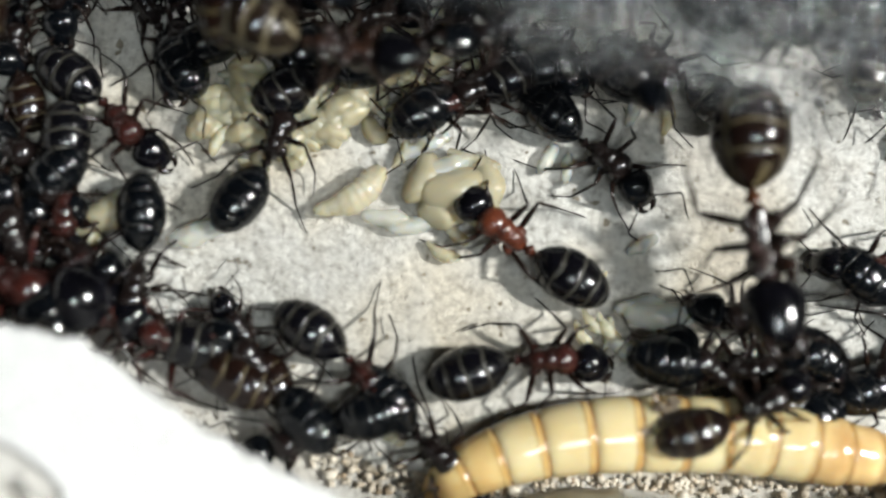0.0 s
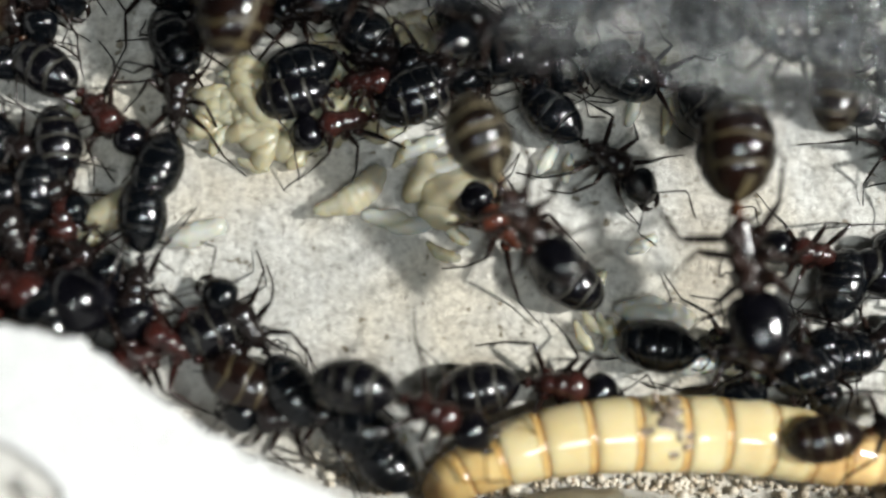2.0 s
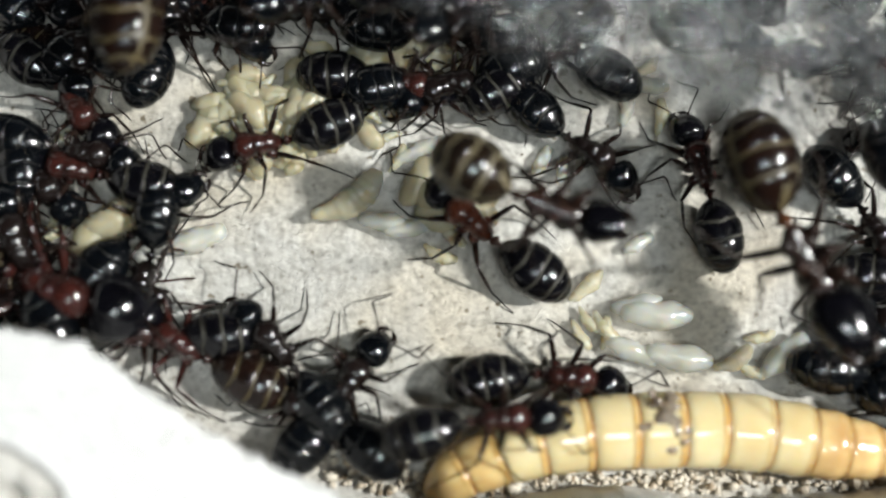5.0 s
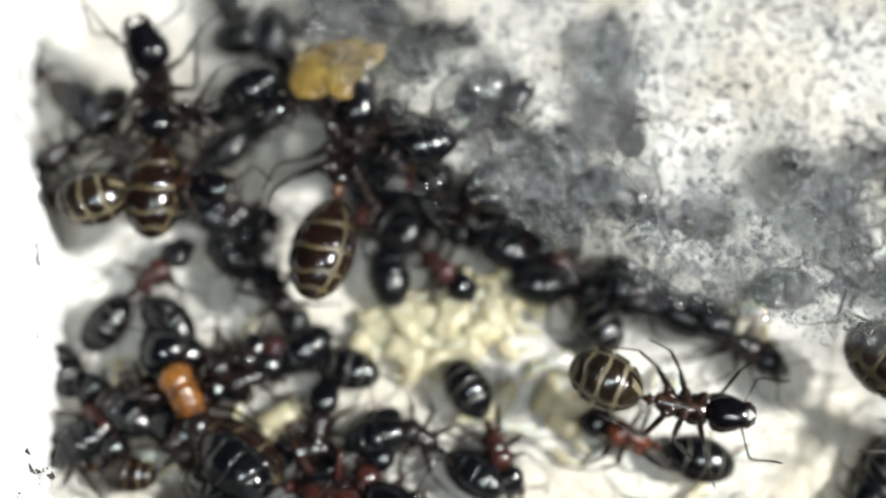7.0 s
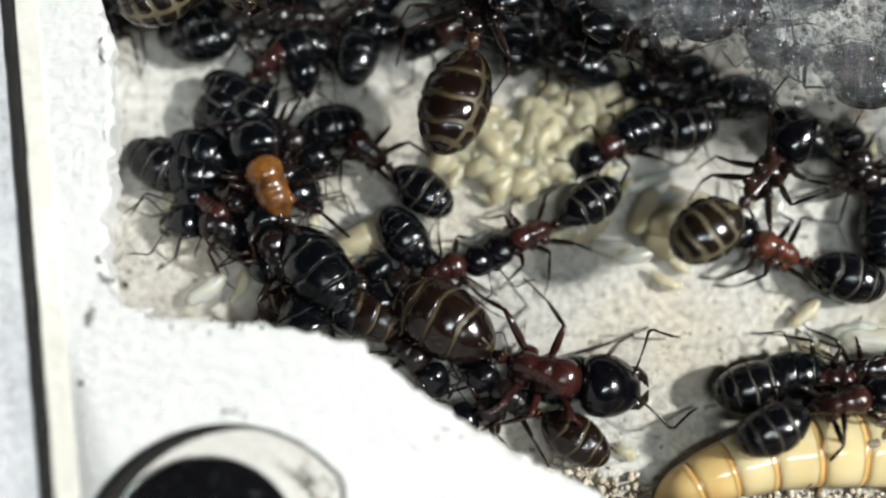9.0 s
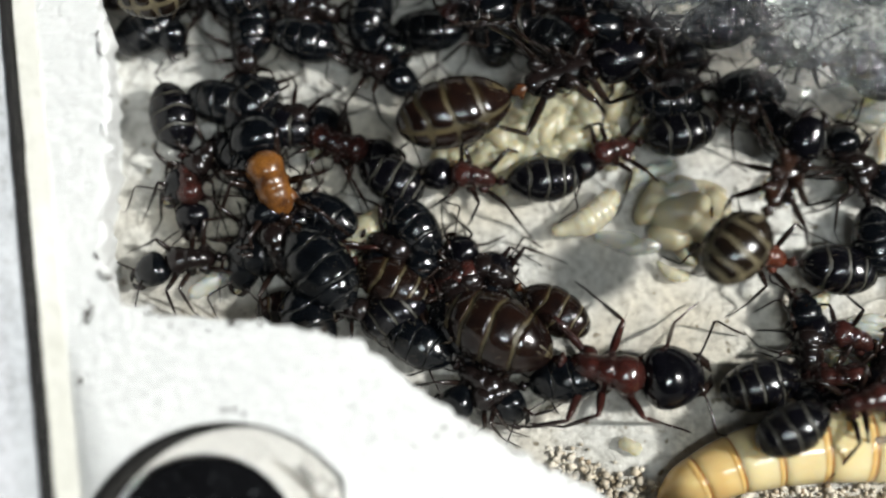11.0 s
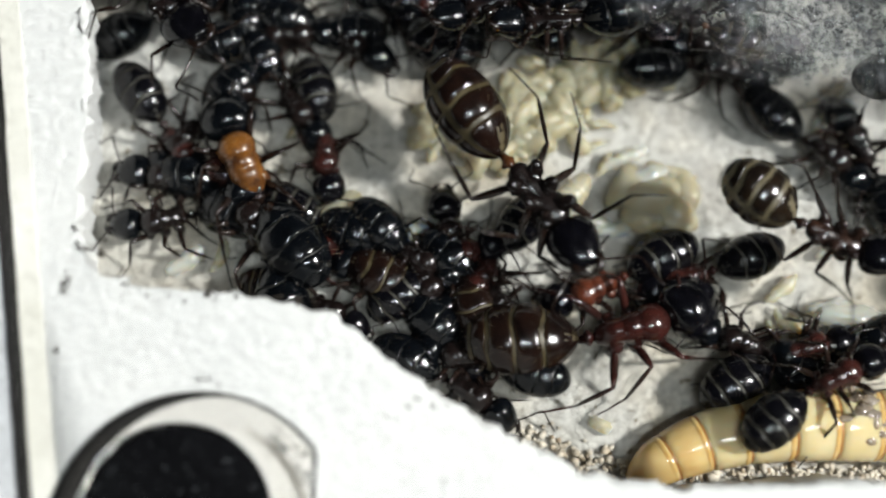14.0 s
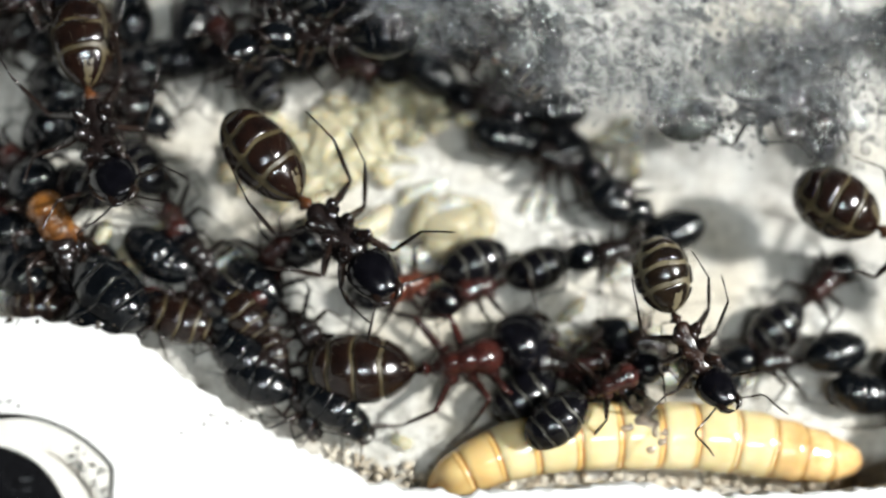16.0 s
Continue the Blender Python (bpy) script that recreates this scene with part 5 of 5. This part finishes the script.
    crawl(ants["ww"], [(0, -24.1, 10.1, 97), (2, -24, 11.7, 117), (3, -24.7, 12.5, 135), (5.5, -25.6, 14.6, 135), (7, -37.3, 25.6, 137), (8, -33.1, 21.7, 141), (16, -34.5, 17.8, 135)])
    crawl(ants["n1"], [(0, 35, -1.1, -28), (9, 18, -5.4, 22), (9.83, 15.3, -5.5, 77), (10.67, 12.7, -5.5, 133), (11.5, 10, -5.6, 188), (12.5, 0.6, -5.5, 188), (13.5, 4.1, -4.3, 181), (14, 4.3, -2.3, 197), (14.5, 4.3, -1.4, 189), (15, 3.4, -0.4, 188), (15.5, 4.5, -0.6, 188), (16, 4, -1.5, 196)])
    crawl(ants["rr"], [(0, 33.1, 6.7, -158), (13.5, 20, 4.6, -164), (14.5, 17.3, 2.2, -164), (15, 14.8, 2.1, -169), (15.5, 13.3, 1.3, -163), (16, 13.3, 1.1, -165)])
    crawl(ants["ss"], [(0, 14.4, 9.7, 149), (3, 13, 9, 149), (4.25, 9.2, 9.8, 86), (5.5, 5.4, 10.6, 22), (6.33, 3, 11.2, 81), (7.17, 0.7, 10.5, 139), (8, -1.5, 9.9, 197), (9, -1.1, 7.9, 198), (11.5, -2.5, 6, 200), (12, -4.2, 4.2, 205), (12.5, -7.6, 1.5, 210), (13.5, -8.5, -1, 234), (14, -8.8, -1.8, 239), (16, -10.2, -1, 232)])
    crawl(ants["vv"], [(0, -16.2, 12.5, 121), (3, -16.3, 14.3, 113), (4.25, -15.2, 13.8, 159), (5.5, -14.1, 13.3, 205), (5.83, -18.7, 13.3, 263), (6.17, -21.9, 11.8, 322), (6.5, -18.4, 11.1, 380), (7, -20.2, 10.2, 317), (7.5, -19.4, 9.4, 293), (7.67, -19.2, 11.4, 340), (7.83, -19, 13.4, 387), (8, -18.2, 17.2, 434), (9, -18.5, 16.4, 440), (12.5, -16.7, 19.6, 434), (16, -15.6, 19.9, 436)])
    crawl(ants["xa"], [(0, -6.5, -11.3, -157), (3, -7.5, -10.3, -208), (4.25, -6.3, -9.8, -261), (5.5, -5, -9.3, -315), (6.33, -6.3, -9, -261), (7.17, -7.4, -8.8, -207), (8, -8.5, -8.6, -153), (16, -9.4, -7.7, -207)])
    crawl(ants["xb"], [(0, -0.5, -11.9, -40), (0.33, -1.2, -11.7, -96), (0.67, -2.1, -11.4, -152), (1, -2.9, -11.2, -208), (3, -6.5, -11, -210), (5.5, -5.9, -10.1, -206), (9, -14.5, -2.7, -211), (16, -15, -4.6, -204)])
    crawl(ants["xc"], [(0, -10.3, -6.3, 132), (3, -10.8, -7.6, 136), (3.83, -9.8, -8.3, 77), (4.67, -8.8, -9, 18), (5.5, -7.8, -9.5, -40), (9, -14.5, -4.6, -26), (16, -9.4, -8.2, -53)])
    crawl(ants["xd"], [(0, -23.8, 1.1, -128), (3, -22.8, -1.1, -77), (5.5, -23.6, 1.7, -72), (6.25, -27.1, 1.8, -12), (7, -29.1, 1.5, 48), (7.67, -28.6, 3.2, -7), (8.33, -28, 4.9, -62), (9, -27.4, 6.7, -118), (12.5, -27.8, 6.7, -125), (16, -27.2, 6.5, -118)])
    crawl(ants["xf"], [(0, -25.3, 5.2, -22), (3, -25.1, 5.2, -13), (5.5, -20.8, 5.2, -6), (9, -26.1, 4.8, 1), (10.17, -24.8, 3.1, -52), (11.33, -26.1, 1.8, -104), (12.5, -27.5, 0.6, -157), (16, -28.2, 0.9, -167)])
    crawl(ants["xg"], [(0, -28, 11.2, -19), (3, -28, 11.2, -25), (5.5, -21.3, 13.2, -30), (8, -25.8, 16.3, 6), (9, -25.9, 15.2, 21), (11.5, -23.3, 7, -20), (12.5, -17.8, 5.4, -36), (14, -22.2, 8.9, -54), (16, -21.2, 7.6, -37)])
    crawl(ants["xh"], [(0, -12.1, 13.6, -42), (3, -12.1, 13.6, 14), (5.5, -20.5, 13.6, 60), (7, -21.1, 22.1, 45), (9, -20.2, 15.2, 35), (11.5, -10.7, 14.6, 1), (12.5, -10.8, 14.9, -13), (16, -14.4, 13.8, 2)])
    crawl(ants["xi"], [(0, -10.1, 12.4, 28), (5.5, -8, 14.5, -20), (7, -9.7, 16, -35), (9, -7.7, 13.7, -25), (12.5, -8.7, 13.5, -19), (16, -7.4, 15.4, -19)])
    crawl(ants["xj"], [(0, -28.6, 13.5, -22), (3.5, -29.9, 15.6, -81), (7, -34.3, 20.4, -139), (9, -33.6, 16.7, -126), (10.75, -32.4, 17, -80), (12.5, -31.1, 17.3, -34), (16, -29.7, 16.3, -24)])
    crawl(ants["xk"], [(0, -11.2, 15.1, -25), (5.5, -16, 16.9, -43), (7, -10.6, 20.8, -71), (9, -9.1, 19.2, -65), (16, -5.3, 19.6, -55)])
    crawl(ants["xl"], [(0, -15.7, 15.1, -131), (7, -17.1, 22.7, -137), (7.5, -15.9, 20.8, -140), (9, -13.5, 19.2, -138), (16, -12.4, 18.5, -137)])
    crawl(ants["xm"], [(0, 5.1, 10.8, -30), (5.5, 2.4, 12.9, -25), (7, 0.7, 18.5, -29), (9, -0.4, 14, -25), (12.5, -1.9, 14.1, -21), (16, 4.6, 14.3, -25)])
    crawl(ants["xn"], [(0, 9.9, 9.8, -56), (7, 3.9, 22.4, -78), (9, 4.6, 14.7, -67), (12.5, 4.1, 14.2, -61), (16, 6.3, 15.6, -67)])
    crawl(ants["xq"], [(0, 3.8, 8.8, -163), (3, 0.7, 9.5, -166), (5.5, 2.4, 9.1, -165), (7, 1.3, 11, -193), (9, 2.6, 11.2, -189), (12.5, 2.5, 10.4, -189), (14, 6.3, 12.4, -189), (16, 5.4, 11.3, -190)])
    crawl(ants["xs"], [(0, 17, -8.6, 144), (1, 18.4, -8.5, 90), (2, 19.8, -8.3, 36), (3, 21.2, -8.2, -18), (5.5, 29.2, -7.8, -23), (16, 31.3, -9.3, -11)])
    crawl(ants["xt"], [(0, 24.5, -9.1, 30), (2, 24.6, -6.7, 23), (3, 27.4, -8.1, 23), (5.5, 29.8, -8.8, 11), (16, 34.8, -6.3, 11)])
    crawl(ants["xu"], [(0, 28.3, 12.3, -35), (5.5, 25.9, 0.6, -63), (6.5, 26.1, 9.6, -56), (9, 20.3, 5.1, -48), (16, 33.9, 16.1, -34)])
    crawl(ants["xv"], [(0, -1.1, 10.9, 28), (3, -1, 10.2, -26), (5.5, 0.3, 12.5, 9), (7.5, -1.3, 11.5, -25), (9, -1.5, 11.8, -10), (12.5, -5.6, 12.9, -23), (14, -1, 15.2, -23), (16, 2.5, 11.7, -22)])
    crawl(ants["xw"], [(0, -16.5, -5.6, 156), (3, -15.3, -7.1, 202), (5.5, -15.3, -5.2, 154), (6.75, -13.9, -4.5, 87), (8, -11.6, -3.9, 20), (9, -14.5, -1.3, 23), (12.5, -12.9, -2.9, 24), (16, -11.3, -0.1, 39)])
    crawl(ants["xaa"], [(0, 19.4, -5.5, 161), (1, 21.2, -5.7, 212), (2, 23, -5.9, 262), (3, 24.6, -6.1, 313), (5.5, 30.8, -4.5, 337), (6.33, 24.8, -5.4, 396), (7.17, 18.4, -7.2, 455), (8, 12, -8.9, 513), (8.33, 11.8, -8.2, 466), (8.67, 11.5, -7.5, 418), (9, 11.3, -6.9, 370), (10.75, 9, -7.1, 438), (12.5, 6.8, -7.3, 506), (14, 7.6, -7.1, 519), (16, 8.8, -7.1, 529)])
    crawl(ants["xab"], [(0, 27.5, -4.5, -39), (5.5, 32.6, -2.9, -40), (6.33, 27.8, -3.7, -94), (7.17, 22.7, -5.4, -148), (8, 17.5, -7.1, -202), (9, 11.8, -8.8, -212), (10.17, 11.9, -8.3, -271), (11.33, 12, -7.8, -330), (12.5, 12.2, -7.4, -389), (13.25, 12.3, -7, -458), (14, 12.5, -6.6, -528), (16, 15.2, -6, -562)])
    crawl(ants["xac"], [(0, 2.4, 13.7, 168), (3, -1.3, 16.5, 234), (6, -5.4, 21.8, 299), (6.5, -5.8, 20.8, 346), (7, -6.2, 19.8, 394), (9, -5.2, 17.5, 394), (12.5, -6.1, 16.8, 389), (16, -3.1, 18, 380)])
    crawl(ants["xad"], [(0, 18.3, 10.8, -10), (5.5, 17.3, 9.3, -16), (7, 17, 9.5, 9), (9, 14.9, 9.6, 6), (16, 19.2, 8.3, 11)])
    crawl(ants["xae"], [(0, 8.6, 10.7, 165), (5.5, 8.1, 11.2, 160), (7, 7.6, 10.3, 156), (9, 13.6, 4.9, 110), (11.5, 12.3, 3.9, 110), (12.5, 12.5, 4.2, 105), (14, 15, 5, 120), (16, 9.4, 6.6, 150)])
    crawl(ants["ya"], [(0, -24.3, 15.8, -34), (7, -24.3, 15.8, -34), (16, -24.3, 15.8, -34)])
    crawl(ants["yc"], [(0, -31.7, 20.9, -40), (7, -31.7, 20.9, -40), (16, -31.7, 20.9, -40)])
    crawl(ants["yd"], [(0, -23.6, 20.8, -161), (7, -23.6, 20.8, -161), (16, -23.6, 20.8, -161)])
    crawl(ants["ye"], [(0, -11.8, 18.5, -35), (7, -11.8, 18.5, -35), (16, -11.8, 18.5, -35)])
    crawl(ants["yg"], [(0, -21.6, 28.9, 135), (7, -21.6, 28.9, 135), (16, -21.6, 28.9, 135)])
    crawl(ants["yh"], [(0, -12.1, 30, 134), (7, -12.1, 30, 134), (16, -12.1, 30, 134)])
    crawl(ants["yi"], [(0, -2.8, 19.7, 31), (7, -2.8, 19.7, 31), (16, -2.8, 19.7, 31)])
    crawl(ants["yj"], [(0, 2.9, 18.9, -32), (7, 2.9, 18.9, -32), (16, 2.9, 18.9, -32)])
    crawl(ants["yk"], [(0, -21.7, -0.7, -23), (3, -21.7, -0.7, -23), (4.75, -17.8, 0.3, 32.5), (6.5, -13.9, 1.3, 88), (7, -16, -1.1, 88), (7.5, -20.4, 1.9, 32.5), (8, -24.9, 5, -23), (9, -25.6, 5.5, -23), (11.5, -18.9, 13.3, -23), (12.5, -18.9, 13.5, -23), (16, -21.8, 11.1, -23)])
    crawl(ants["yl"], [(0, -14.2, 29, -32), (7, -14.2, 29, -32), (16, -14.2, 29, -32)])
    crawl(ants["zz2"], [(0, -19.9, 29.4, 11), (7, -19.9, 29.4, 11), (16, -19.9, 29.4, 11)])
    crawl(ants["zz3"], [(0, -12.7, 22.1, -16), (7, -12.7, 22.1, -16), (16, -12.7, 22.1, -16)])
    crawl(ants["zz4"], [(0, -0.9, 18.3, -63), (7, -0.9, 18.3, -63), (9, -0.7, 19.9, -63), (16, -0.1, 21.7, -63)])
    crawl(ants["zz5"], [(0, -6.5, 15.7, 166), (7, -6.5, 15.7, 166), (16, -6.5, 15.7, 166)])
    crawl(ants["zz7"], [(0, 4.1, 25.8, -92), (7, 4.1, 25.8, -92), (16, 4.1, 25.8, -92)])
    crawl(ants["zz8"], [(0, 21, 18.8, 28), (7, 21, 18.8, 28), (9, 9.6, 23.8, 28), (16, 28.1, 15.6, 28)])
    crawl(ants["zz9"], [(0, -32, 17.3, 14), (7, -32, 17.3, 14), (16, -32, 17.3, 14)])
    crawl(ants["zz10"], [(0, -27.5, 15.4, 6), (16, -27.5, 15.4, 6)])
    crawl(ants["zz11"], [(0, -21.3, 24.3, -155), (7, -21.3, 24.3, -155), (16, -21.3, 24.3, -155)])
    crawl(ants["zz12"], [(0, -11.7, 16, -151), (7, -11.7, 16, -151), (16, -11.7, 16, -151)])
    crawl(ants["zz13"], [(0, -10.1, 29.8, -14), (7, -10.1, 29.8, -14), (16, -10.1, 29.8, -14)])
    crawl(ants["zz14"], [(0, 26.7, 12, -74), (16, 26.7, 12, -74)])
    crawl(ants["zz16"], [(0, -22.9, -1.7, 113), (16, -22.9, -1.7, 113)])
    crawl(ants["zz18"], [(0, 18.5, 17.2, 125), (7, 18.5, 17.2, 125), (9, 9.5, 21.8, 125), (16, 26.1, 13.6, 125)])
    crawl(ants["zz20"], [(0, -25.7, 3, -33), (6.5, -26, -0.9, -33), (9, -27.8, 4.3, -33), (12, -14.6, -0.9, -24), (14, -14.7, -1.3, -24), (16, -14.7, -1.3, -24)])
    crawl(ants["zz21"], [(0, -23.1, 3.6, -45), (3, -23, 3.6, -45), (9, -24.6, 6.4, -45), (12, -9.3, -3.3, -48), (14, -9.3, -3.6, -48), (16, -9.3, -3.6, -48)])


motions()
